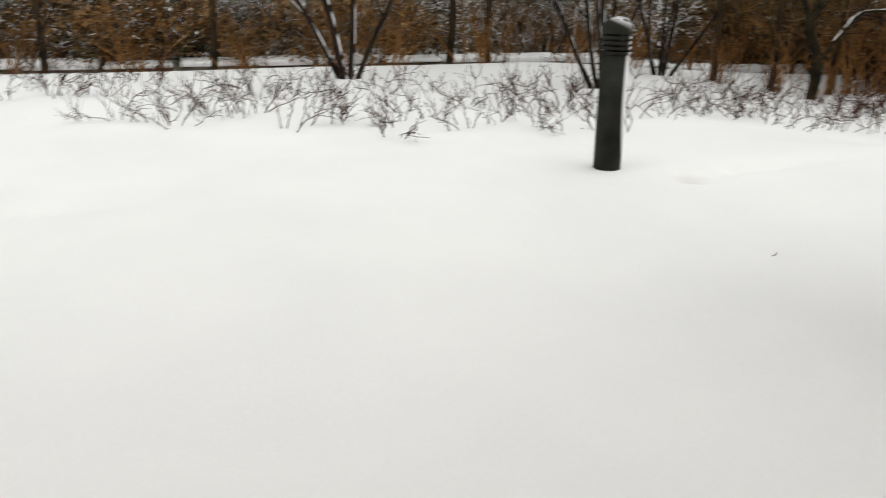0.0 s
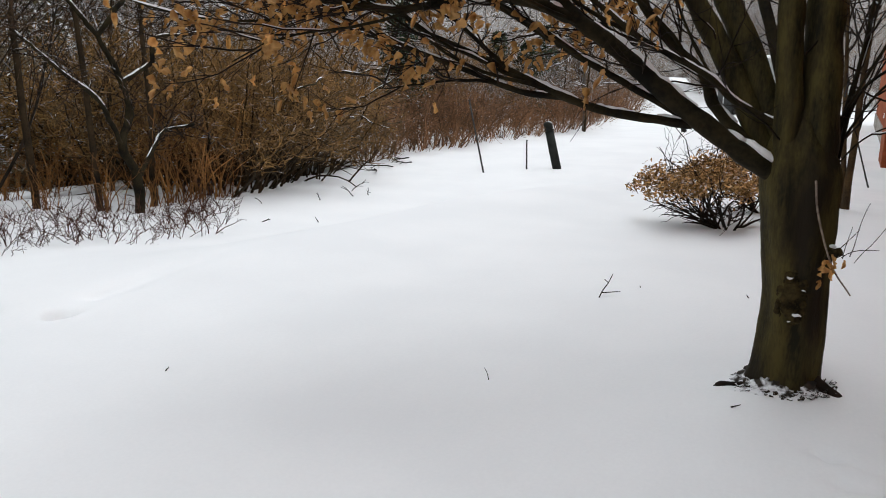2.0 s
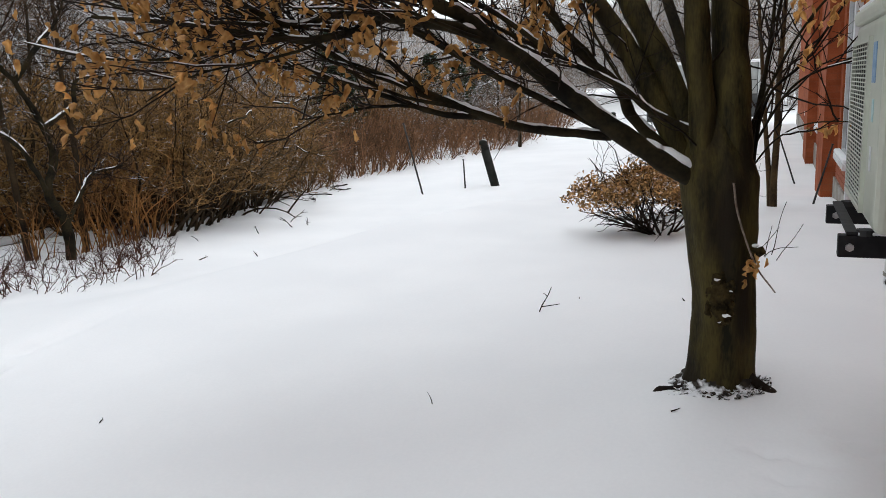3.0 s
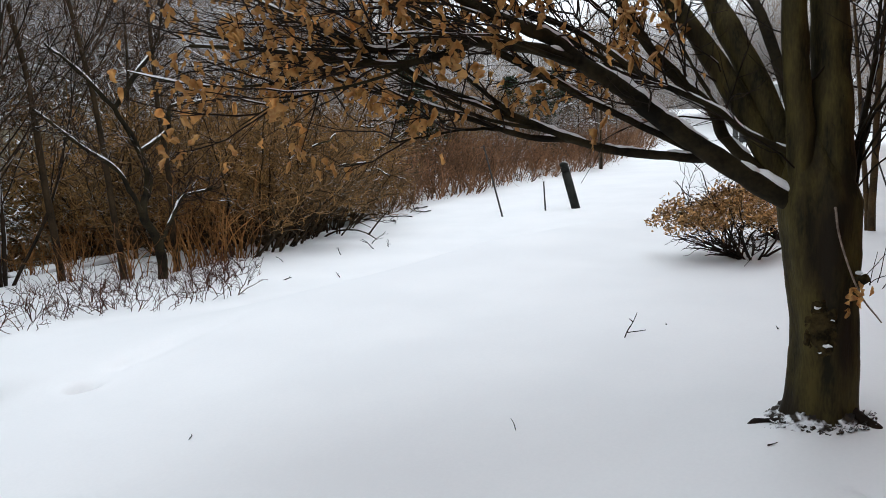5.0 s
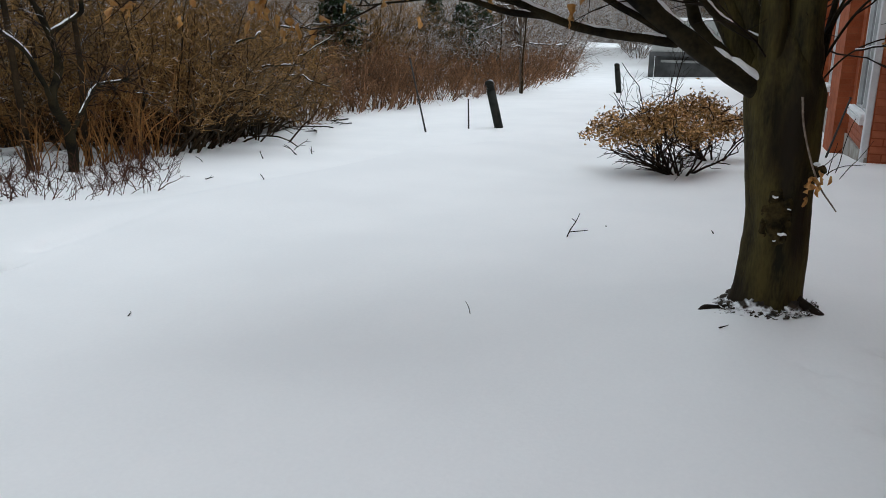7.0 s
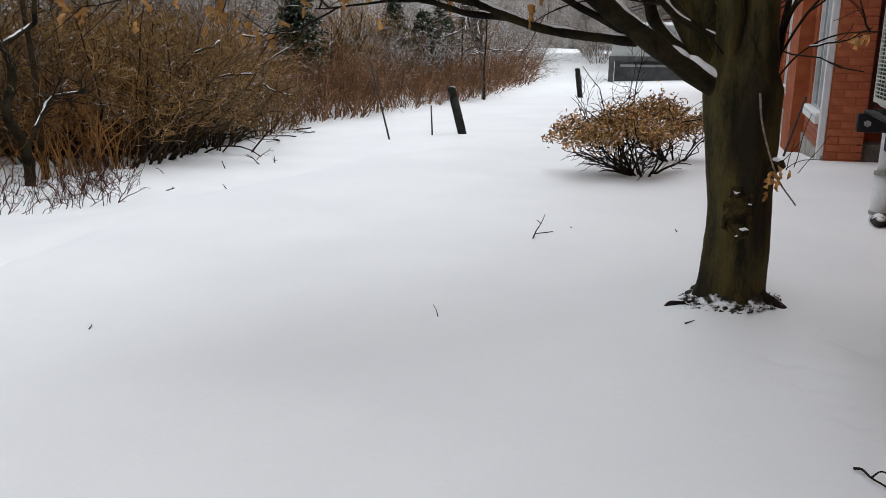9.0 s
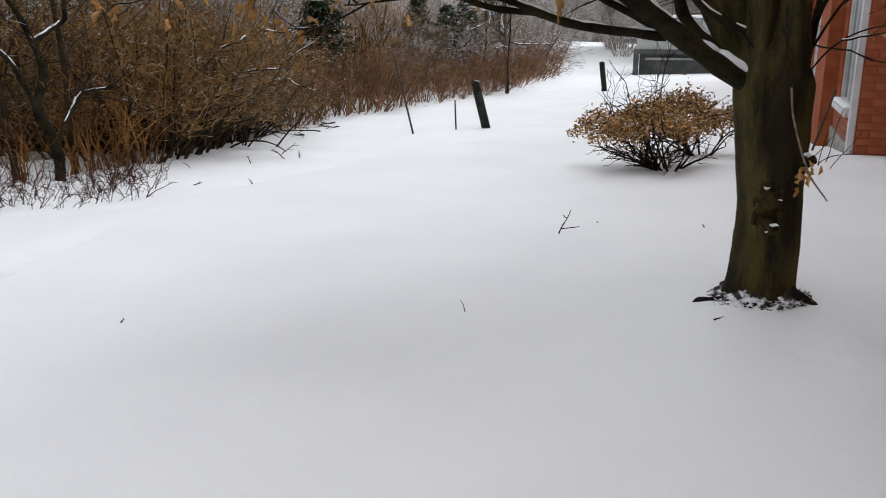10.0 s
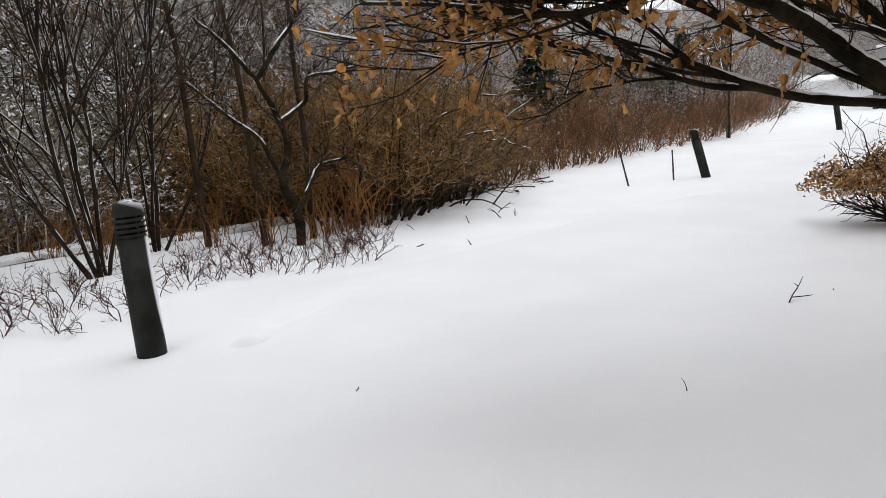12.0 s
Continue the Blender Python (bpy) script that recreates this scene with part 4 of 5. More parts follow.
    # roots showing at the foot, lying on the snow, and a skirt of snowy ivy and litter
    def foot(u, v, up):
        return (u, v, (gz(0.0273 + 0.912 * u, v * 0.912 + 0.0062) + up - 0.119) / 0.912)
    for pts, r0, r1 in (([foot(3.56, 0.24, 0.006), foot(3.50, 0.31, 0.004), foot(3.47, 0.38, -0.004), foot(3.455, 0.44, -0.004), foot(3.45, 0.475, -0.02)], 0.018, 0.010), ([foot(3.58, 0.02, 0.03), foot(3.56, -0.03, 0.012), foot(3.55, -0.065, -0.002), foot(3.54, -0.10, -0.02)], 0.028, 0.013)):
        P = limb_points(pts, 6)
        V, F = tubes(P[None], np.linspace(r0, r1, len(P))[None], 12)
        quick_mesh("root", [(knobbly(V, 22, 0.014) - np.array([0, 0, 0.006]), F)], TWIG, tree, "dark root breaking through the snow")
    ang, rad = np.linspace(radians(75), radians(300), 90), np.linspace(0, 1, 14)
    A, Q = np.meshgrid(ang, rad, indexing="ij")
    reach = 0.145 + 0.035 * np.sin(3.1 * A + 0.4) + 0.02 * np.sin(8.3 * A)
    R = 0.112 + (reach - 0.02) * Q * (0.85 - 0.45 * smoothstep(radians(190), radians(260), A))
    X, Y = 3.62 + R * np.cos(A), 0.135 + R * np.sin(A)
    low = (ground(0.0273 + 0.912 * X, 0.0062 + 0.912 * Y) - 0.119) / 0.912
    Z = low - 0.012 + (0.055 + 0.015 * np.sin(5 * A)) * (1 - Q) ** 1.3
    V = np.stack([X, Y, Z], -1).reshape(-1, 3)
    V = knobbly(knobbly(V, 17, 0.014), 60, 0.013)
    n, k = np.meshgrid(np.arange(89), np.arange(13), indexing="ij")
    i0 = (n * 14 + k).ravel()
    quick_mesh("root_skirt", [(V, np.stack([i0, i0 + 14, i0 + 15, i0 + 1], -1))], LITTER, tree, "snowy ivy and litter round the foot")
    return shapes


leaf_shapes = build_beech()


def build_litter():
    """Snowy crumbs of leaf litter round the foot of the tree."""
    N = 330
    a, r = rng.uniform(radians(115), radians(290), N), 0.105 + 0.085 * rng.uniform(0, 1, N) ** 1.6
    u, v = 3.33 + r * np.cos(a), 0.13 + r * np.sin(a)
    c = np.stack([u, v, ground(u, v) + 0.004], -1)
    d = rng.normal(0, 1, (N, 3)) * np.array([1, 1, 0.35])
    P = grow(c, d, rng.uniform(0.008, 0.024, N), 4, 0.5)
    ob = quick_mesh("leaf_litter", [tubes(P, taper(N, 4, 0.0045, 0.002), 5)], LITTER)
    ob.matrix_world = ROT
    tagged(ob, "dark leaf litter and ivy stalks poking through snow round the trunk", "leaf litter", kind="stuff")


build_litter()


# ---- shrubs and woods ----
TIPS = {}


def shrub(name, label, category, stems, twigs, twiglets, height, spread, mats, r=0.012, lift=0.05, group="", base=0.18, droop=0.0, wob=0.12, fuzz=0.6, fine=None):
    fine = fine or r
    o = thing(name, 0, 0, 0, label, category, group)
    a = rng.uniform(0, 2 * np.pi, stems)
    q = rng.uniform(0, 1, stems) ** 0.6
    s0 = np.stack([base * q * np.cos(a), base * q * np.sin(a), np.full(stems, -0.08)], -1)
    d = np.stack([spread * q * np.cos(a), spread * q * np.sin(a), np.ones(stems)], -1)
    P = grow(s0, d, height * rng.uniform(0.7, 1.05, stems), 9, wob, lift)
    R = taper(stems, 9, r * rng.uniform(0.7, 1.2, stems), np.full(stems, r * 0.35))
    if stems <= 20:
        for i in range(stems):
            quick_mesh("stem", [tubes(P[i:i + 1], R[i:i + 1], 6)], mats[0], o)
    else:
        tagged(quick_mesh("branchwork", [tubes(P, R, 5)], mats[0], o), kind="stuff")
    s1, w1 = along(P, twigs, 0.22)
    w1 /= np.linalg.norm(w1, axis=1, keepdims=True)
    T = grow(s1, w1 * 0.9 + rng.normal(0, fuzz, (twigs, 3)), height * rng.uniform(0.14, 0.38, twigs), 5, 0.12 + 0.18 * fuzz, lift - droop)
    s2, w2 = along(T, twiglets, 0.1)
    w2 /= np.linalg.norm(w2, axis=1, keepdims=True)
    T2 = grow(s2, w2 + rng.normal(0, fuzz + 0.1, (twiglets, 3)), height * rng.uniform(0.05, 0.17, twiglets), 3, 0.2, lift - droop)
    tagged(quick_mesh("crown", [tubes(T, taper(twigs, 5, fine * 0.36, fine * 0.20), 3), tubes(T2, taper(twiglets, 3, fine * 0.24, fine * 0.15), 3)], mats[1], o), kind="stuff")
    TIPS[name] = np.concatenate([T[:, -1], T2[:, -1]])
    return o


def place(o, u, v, turn=None, scale=1.0, z=None, label="", tall=1.0):
    m = ROT @ pose(u, v, gz(u, v) if z is None else z, 0, 0, rng.uniform(0, 360) if turn is None else turn) @ Matrix.Diagonal((scale, scale, scale * tall, 1))
    c = copy_thing(o, m)
    if label:
        tagged(c, label)
    return c


def first(o, u, v, scale=1.0):
    o.matrix_world = ROT @ pose(u, v, gz(u, v), 0, 0, 0) @ Matrix.Scale(scale, 4)


# low bare shrubs along the lawn's edge
low = [shrub("low_shrub", "low bare red-brown twiggy shrub poking out of snow", "shrub", 5, 20, 26, 0.44, 0.9, (RED_TWIG, RED_TWIG), 0.0046, 0.07, "low shrubs", 0.10, wob=0.26, fuzz=0.55, fine=0.0075) for _ in range(5)]


def shrub_front(u):
    """Where the low shrubs begin, towards the lawn."""
    return np.interp(u, (-2.5, -0.9, 0.3, 1.0, 1.7, 2.3, 3.1, 3.6, 4.2, 4.9, 5.9, 7.1), (7.0, 6.4, 5.45, 5.1, 4.85, 4.95, 4.75, 5.15, 5.1, 5.25, 5.5, 6.0))


spots = [(3.05, 4.72), (4.62, 5.12), (5.9, 5.5), (6.6, 5.75), (7.0, 5.98), (4.75, 4.95), (5.35, 5.15), (5.7, 5.12), (5.1, 5.05), (6.3, 5.5)]
for k in range(120):
    u = -2.6 + 9.4 * (k + rng.uniform(0, 1)) / 120
    deep = np.interp(u, (-2.6, 2.0, 5.0, 7.0), (1.6, 2.0, 1.35, 0.35))
    spots.append((u, shrub_front(u) + 0.08 + deep * rng.uniform(0, 1) ** 1.3))
for k, (u, v) in enumerate(spots):
    if k < 5:
        first(low[k], u, v)
    else:
        place(low[k % 5], u, v, scale=rng.uniform(0.6, 1.1))

# dry stems standing behind them
reeds = shrub("dead_stems", "clump of dry golden-brown upright stems", "undergrowth", 18, 60, 110, 1.2, 0.4, (GOLD_TWIG, GOLD_TWIG), 0.008, 0.04, "undergrowth clumps", 0.26, wob=0.17)
first(reeds, -3.0, 8.6)
for k in range(14):
    place(reeds, -4.4 + 0.86 * k + rng.normal(0, 0.15), 8.0 + rng.uniform(0, 1.1) - 0.06 * max(0, k - 12), scale=rng.uniform(0.5, 1.0))
for k in range(12):
    place(reeds, -6 + 1.3 * k, 9.5 + rng.uniform(0, 0.6), scale=rng.uniform(0.5, 0.95))
for u, v, sc in ((4.5, 7.4, 0.45), (5.6, 7.1, 0.5), (6.05, 6.75, 0.7), (6.6, 6.66, 0.75), (6.95, 6.72, 1.0), (7.35, 6.72, 1.1), (7.65, 6.70, 0.9)):
    place(reeds, u, v, scale=sc)

def leafy(name, label, stems, leaves, height, spread, mat, size, group):
    """A bush with small leaves gathered in clumps round its twigs."""
    o = shrub(name, label, "bush", stems, 60, 160, height, spread, (TWIG, TWIG), 0.008, 0.02, group, 0.3, 0.02, 0.2, 0.9)
    tip = TIPS[name]
    tip = tip[rng.permutation(len(tip))[:90]]
    c = tip[rng.integers(0, len(tip), leaves)] + rng.normal(0, 0.055 * height, (leaves, 3))
    c[:, 2] = np.maximum(c[:, 2], 0.03)
    x = rng.normal(0, 1, (leaves, 3)) * np.array([1, 1, 0.6])
    x /= np.linalg.norm(x, axis=1, keepdims=True)
    y = np.cross(x, rng.normal(0, 1, (leaves, 3)) * np.array([0.7, 0.7, 1.2]))
    y /= np.linalg.norm(y, axis=1, keepdims=True)
    L = rng.uniform(0.6, 1.2, leaves)[:, None] * size
    up = np.cross(x, y)
    V = np.stack([c - x * L, c + y * L * 0.45 + up * L * 0.2, c + x * L, c - y * L * 0.45 + up * L * 0.2], 1).reshape(-1, 3)
    tagged(quick_mesh("foliage", [(V, np.arange(4 * leaves).reshape(leaves, 4))], mat, o, "", False), kind="stuff")
    return o


brown = leafy("brown_leaved_bush", "low bush of dead brown leaves before a board fence", 14, 2600, 0.95, 0.8, BROWN_LEAF, 0.026, "undergrowth clumps")
first(brown, -2.0, 9.6)
for k in range(9):
    place(brown, -5.2 + 0.95 * k + rng.normal(0, 0.2), 9.25 + rng.uniform(0, 0.3), scale=rng.uniform(1.1, 1.5))
for k in range(20):
    place(brown, -7.5 + 0.85 * k + rng.normal(0, 0.25), 9.55 + rng.uniform(0, 0.9), scale=rng.uniform(0.6, 1.15))
flecked = leafy("snow_flecked_bush", "tall dark evergreen bush flecked with clumps of snow", 16, 5200, 2.5, 0.6, EVERGREEN_SNOWY, 0.042, "woods behind the hedge")
first(flecked, 5.6, 10.1)
for u, v, s in ((-3.4, 10.0, 0.75), (-2.2, 10.25, 0.8), (-0.9, 10.1, 0.7), (0.5, 10.25, 0.75), (3.4, 10.2, 0.7), (7.2, 11.6, 1.1), (8.8, 11.4, 1.2), (5.0, 12.2, 1.4), (7.6, 12.6, 1.5), (2.9, 12.2, 1.2), (10.8, 12.0, 1.3), (12.4, 12.4, 1.2)):
    place(flecked, u, v, scale=s)

# multi-stemmed bare trees at the edge
def build_forked_tree(u, v, ways, label, thick=0.024):
    """A bare tree of several stems that fork again and again; snow clings to the weather side."""
    o = thing("bare_multistem_tree", u, v, gz(u, v), label, "tree", "bare edge trees")
    crown = []
    for du, dv, length in ways:
        P = grow(np.array([[0.10 * du, 0.10 * dv, -0.1]]), np.array([[du, dv, 1.0]]), np.array([length]), 14, 0.055, 0.012)
        r0 = thick * rng.uniform(0.75, 1.1)
        V, F = tubes(P, np.linspace(r0, r0 * 0.3, 14)[None], 8)
        quick_mesh("stem", [(knobbly(V, 9, 0.008), F)], SNOWY_SIDE, o)
        n = 10
        s1, w1 = along(P, n, 0.18, 0.9)
        w1 /= np.linalg.norm(w1, axis=1, keepdims=True)
        B = grow(s1, w1 + rng.normal(0, 0.42, (n, 3)) * np.array([1, 1, 0.4]), length * rng.uniform(0.28, 0.55, n), 10, 0.10, 0.03)
        s2, w2 = along(B, 42, 0.15)
        w2 /= np.linalg.norm(w2, axis=1, keepdims=True)
        C = grow(s2, w2 + rng.normal(0, 0.5, (42, 3)), length * rng.uniform(0.09, 0.24, 42), 7, 0.14, 0.03)
        s3, w3 = along(C, 130, 0.1)
        w3 /= np.linalg.norm(w3, axis=1, keepdims=True)
        D = grow(s3, w3 + rng.normal(0, 0.55, (130, 3)), rng.uniform(0.08, 0.30, 130), 5, 0.16, 0.02)
        tagged(quick_mesh("bough", [tubes(B, taper(n, 10, r0 * 0.42, r0 * 0.14), 6)], SNOWY_SIDE, o), kind="stuff")
        crown += [tubes(C, taper(42, 7, 0.0062, 0.003), 4), tubes(D, taper(130, 5, 0.0034, 0.0020), 3)]
    tagged(quick_mesh("crown", crown, FINE_TWIG, o), kind="stuff")
    return o


build_forked_tree(3.96, 6.55, ((-0.62, 0.1, 3.4), (-0.45, 0.2, 3.8), (-0.28, 0.05, 3.9), (-0.16, -0.05, 3.7), (-0.05, 0.2, 3.9), (0.08, 0.1, 3.5), (0.2, 0.0, 3.2)), "bare multi-stemmed dark tree with snow along its stems")
build_forked_tree(5.1, 7.45, ((-0.38, 0.0, 3.7), (-0.18, 0.2, 4.1), (-0.04, 0.0, 4.1), (0.10, 0.2, 4.0), (0.24, 0.1, 3.9), (0.52, -0.1, 3.4)), "bare forked tree with dark spreading stems at the lawn's edge")
build_forked_tree(1.75, 7.3, ((-0.32, 0.1, 3.6), (-0.2, 0.0, 3.9), (0.14, 0.1, 3.8), (0.42, 0.0, 3.4)), "snow-plastered pale stems of a bare tree at the lawn's edge", 0.036)
build_forked_tree(-2.6, 9.3, ((-0.3, 0.1, 3.6), (0.0, 0.1, 3.9), (0.3, 0.0, 3.6)), "bare forked tree among dead undergrowth")

# a crooked tree with snowy limbs
def build_crooked():
    o = thing("crooked_tree", 6.2, 6.45, gz(6.2, 6.45), "crooked dark tree with thick snow on its twisted limbs", "tree")
    lines = ([(0, 0, -0.1), (0.02, 0.02, 0.35), (-0.12, 0.05, 0.7), (0.05, 0.1, 1.0), (-0.05, 0.1, 1.35), (-0.25, 0.15, 1.75), (-0.55, 0.2, 2.1), (-0.9, 0.2, 2.35)],
             [(0.02, 0.02, 0.35), (0.22, 0.0, 0.62), (0.45, 0.05, 0.8), (0.85, 0.0, 0.85)],
             [(-0.05, 0.1, 1.3), (0.25, 0.0, 1.5), (0.3, -0.05, 1.75), (0.65, -0.1, 1.8), (1.0, -0.1, 1.86)],
             [(-0.25, 0.15, 1.75), (-0.05, 0.0, 2.1), (0.25, 0.0, 2.4), (0.35, -0.05, 2.9)],
             [(-0.12, 0.05, 0.7), (-0.45, -0.05, 1.15), (-0.85, -0.1, 1.4), (-1.3, -0.1, 1.75)])
    seeds = []
    for k, pts in enumerate(lines):
        P = limb_points(pts, 7)
        R = np.linspace(0.055 if k == 0 else 0.026, 0.010, len(P))
        V, F = tubes(P[None], R[None], 10)
        limb = quick_mesh("limb", [(knobbly(V, 9, 0.02), F)], LIMB_BARK, o)
        for r_ in snow_ridge(P, R * 0.95 + 0.002, -0.55):
            quick_mesh("snow_ridge", [r_], SNOW_CAP, limb, "thick snow on a twisted limb")
        seeds.append(P[None])
    s, w = zip(*[along(P, 40, 0.3) for P in seeds])
    s, w = np.concatenate(s), np.concatenate(w)
    w /= np.linalg.norm(w, axis=1, keepdims=True)
    T = grow(s, w + rng.normal(0, 0.7, s.shape), rng.uniform(0.15, 0.5, len(s)), 6, 0.30, 0.05)
    s2, w2 = along(T, 600, 0.2)
    w2 /= np.linalg.norm(w2, axis=1, keepdims=True)
    T2 = grow(s2, w2 + rng.normal(0, 0.6, s2.shape), rng.uniform(0.08, 0.28, 600), 5, 0.25, 0.02)
    tagged(quick_mesh("branchwork", [tubes(T, taper(len(T), 6, 0.0048, 0.003), 4)], TWIG, o), kind="stuff")
    tagged(quick_mesh("crown", [tubes(T2, taper(600, 5, 0.0030, 0.0018), 3)], FINE_TWIG, o), kind="stuff")


build_crooked()
trunks = shrub("bare_tree", "slim dark bare tree trunk among undergrowth", "tree", 1, 26, 150, 4.2, 0.12, (HEDGE_STEM, FINE_TWIG), 0.042, 0.08, "bare edge trees", 0.1, wob=0.05, fuzz=0.5, fine=0.014)
first(trunks, 5.61, 7.26)
for u, v in ((6.0, 6.8), (6.66, 6.69), (0.6, 8.2), (-1.0, 8.7), (3.0, 8.2), (7.6, 8.4), (23.4, 6.9), (26.0, 8.4), (3.6, 8.6), (-3.2, 8.4)):
    place(trunks, u, v, scale=rng.uniform(0.8, 1.1))

# the big olive-brown hedge
def build_hedge_shrub():
    """Bare dark stems at the foot under an overhanging tangle of fine curling twigs."""
    o = thing("hedge_shrub", 0, 0, 0, "dense olive-brown bare twiggy hedge shrub on dark stems", "shrub", "overgrown hedge")
    n = 46
    a, q = rng.uniform(0, 2 * np.pi, n), rng.uniform(0, 1, n) ** 0.6
    s0 = np.stack([0.55 * q * np.cos(a), 0.55 * q * np.sin(a), np.full(n, -0.1)], -1)
    d = np.stack([0.55 * q * np.cos(a), 0.55 * q * np.sin(a), np.ones(n)], -1) + rng.normal(0, 0.16, (n, 3))
    P = grow(s0, d, rng.uniform(1.3, 2.1, n), 11, 0.17, -0.015)
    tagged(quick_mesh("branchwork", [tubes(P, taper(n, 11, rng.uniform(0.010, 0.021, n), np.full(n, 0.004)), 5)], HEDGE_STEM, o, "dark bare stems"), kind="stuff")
    m = 900
    s1, w1 = along(P, m, 0.28)
    w1 /= np.linalg.norm(w1, axis=1, keepdims=True)
    out = s1 * np.array([1, 1, 0.0])
    T = grow(s1, w1 * 0.6 + 0.3 * out + rng.normal(0, 0.7, (m, 3)), rng.uniform(0.25, 0.65, m), 8, 0.34, 0.03)
    k = 5000
    s2, w2 = along(T, k, 0.15)
    w2 /= np.linalg.norm(w2, axis=1, keepdims=True)
    T2 = grow(s2, w2 * 0.6 + rng.normal(0, 0.75, (k, 3)), rng.uniform(0.07, 0.24, k), 5, 0.36, 0.0)
    ragged = 0.50 + 0.16 * np.sin(T2[:, 0, 0] * 5 + 1) * np.sin(T2[:, 0, 1] * 4)
    T, T2 = T[T[..., 2].min(axis=1) > 0.42], T2[T2[..., 2].min(axis=1) > ragged]
    tagged(quick_mesh("crown", [tubes(T, taper(len(T), 8, 0.0052, 0.0030), 3), tubes(T2, taper(len(T2), 5, 0.0038, 0.0022), 3)], OLIVE_TWIG, o), kind="stuff")
    return o


hedge = [build_hedge_shrub() for _ in range(3)]
spots = [(8.05, 7.15), (8.95, 7.5), (9.85, 7.9), (10.8, 8.2), (11.8, 8.7), (12.8, 9.3), (13.8, 10.0), (8.5, 8.5), (9.5, 8.9), (10.6, 9.4), (11.8, 9.9), (12.8, 10.6), (10.2, 10.4), (13.6, 11.4), (8.6, 9.8)]
for k, (u, v) in enumerate(spots):
    if k < 3:
        first(hedge[k], u, v, 1.05)
    else:
        place(hedge[k % 3], u, v, scale=rng.uniform(0.95, 1.12) * (1.15 if k > 6 else 1.0))


def build_bough(u, v, z, length, turn):
    """A curved dead bough lying in the hedge with snow along it."""
    o = thing("snowy_bough", u, v, z, "curved dead bough caught in the hedge with snow along it", "branch", "snowy boughs")
    P = grow(np.zeros((1, 3)), np.array([[math.cos(turn), math.sin(turn), 0.25]]), np.array([length]), 26, 0.16, -0.012)[0]
    R = np.linspace(0.012, 0.004, 26)
    wood_ = quick_mesh("bough", [tubes(P[None], R[None], 7)], LIMB_BARK, o)
    for r_ in snow_ridge(P, R * 1.1 + 0.001, -0.2):
        quick_mesh("snow_ridge", [r_], SNOW_CAP, wood_, "snow lying along a bough")


for q in ((8.2, 5.9, 1.05, 0.9, 5.7), (9.0, 6.1, 0.75, 1.0, 6.0), (9.9, 6.4, 1.25, 0.8, 5.4), (10.7, 6.8, 0.55, 1.0, 5.9), (8.5, 6.1, 1.7, 0.9, 3.6), (11.6, 7.2, 0.8, 0.9, 5.6)):
    build_bough(*q)
rust = [shrub("rusty_shrub", "dense rust-brown bare shrub at the hedge's foot", "shrub", 40, 350, 800, 1.35, 0.8, (RUST_TWIG, RUST_TWIG), 0.011, 0.02, "overgrown hedge", 0.5, 0.0, 0.18, 0.9) for _ in range(2)]
spots = [(14.9, 8.75), (15.9, 8.5), (14.0, 8.6), (17.0, 8.4), (18.4, 8.3), (19.8, 8.1), (21.2, 7.9), (22.6, 7.7), (24.2, 7.6), (26.0, 7.7), (28.0, 7.9), (30.2, 8.0), (32.5, 8.2), (35, 8.6), (17.8, 9.6), (20.4, 9.4), (23.4, 9.2), (27.0, 9.4), (31.0, 9.8), (36, 10)]
for k, (u, v) in enumerate(spots):
    if k < 2:
        first(rust[k], u, v)
    else:
        place(rust[k % 2], u, v, scale=rng.uniform(0.85, 1.15) * (1.25 if k > 13 else 1.0))

brush = shrub("tall_brush", "tall olive-brown bare brush behind the hedge", "shrub", 36, 420, 1300, 3.3, 0.75, (OLIVE_SNOWY, OLIVE_TWIG), 0.018, 0.02, "overgrown hedge", 0.7, 0.0, 0.14, 0.9, 0.013)
first(brush, 16.3, 10.9)
for u, v in ((21.0, 10.9), (22.4, 10.6), (24.4, 10.9), (28.5, 10.6), (29.8, 11.4), (33.5, 10.8), (15.6, 11.4), (38.0, 11.6)):
    place(brush, u, v, scale=rng.uniform(0.8, 1.1))

snowy_brush = shrub("snowy_brush", "dark brown brush laced with snow", "shrub", 30, 380, 1200, 2.6, 0.8, (GREY_TWIG, GREY_TWIG), 0.016, 0.02, "overgrown hedge", 0.7, 0.0, 0.16, 0.9, 0.013)
first(snowy_brush, 25.0, 9.7)
for u, v, s in ((27.6, 9.5, 0.9), (30.2, 9.7, 1.0), (33.0, 9.6, 1.0), (36.0, 9.9, 1.1), (39.0, 10.2, 1.1), (42.5, 10.6, 1.1), (46.0, 11.4, 1.2), (22.0, 9.9, 0.9), (4.6, 9.4, 0.8), (-0.6, 10.0, 0.7), (1.4, 9.7, 0.6), (50, 7.5, 0.8), (54, 4.5, 0.8), (57, 9, 0.9), (60, 0.5, 0.9), (63, 6, 0.9)):
    place(snowy_brush, u, v, scale=s)
slim = shrub("slim_tree", "slim grey-brown tree trunk rising from the hedge", "tree", 1, 36, 120, 4.6, 0.02, (LOW_STONE, GREY_TWIG), 0.075, 0.05, "", 0.02, wob=0.02)
first(slim, 23.6, 6.95)

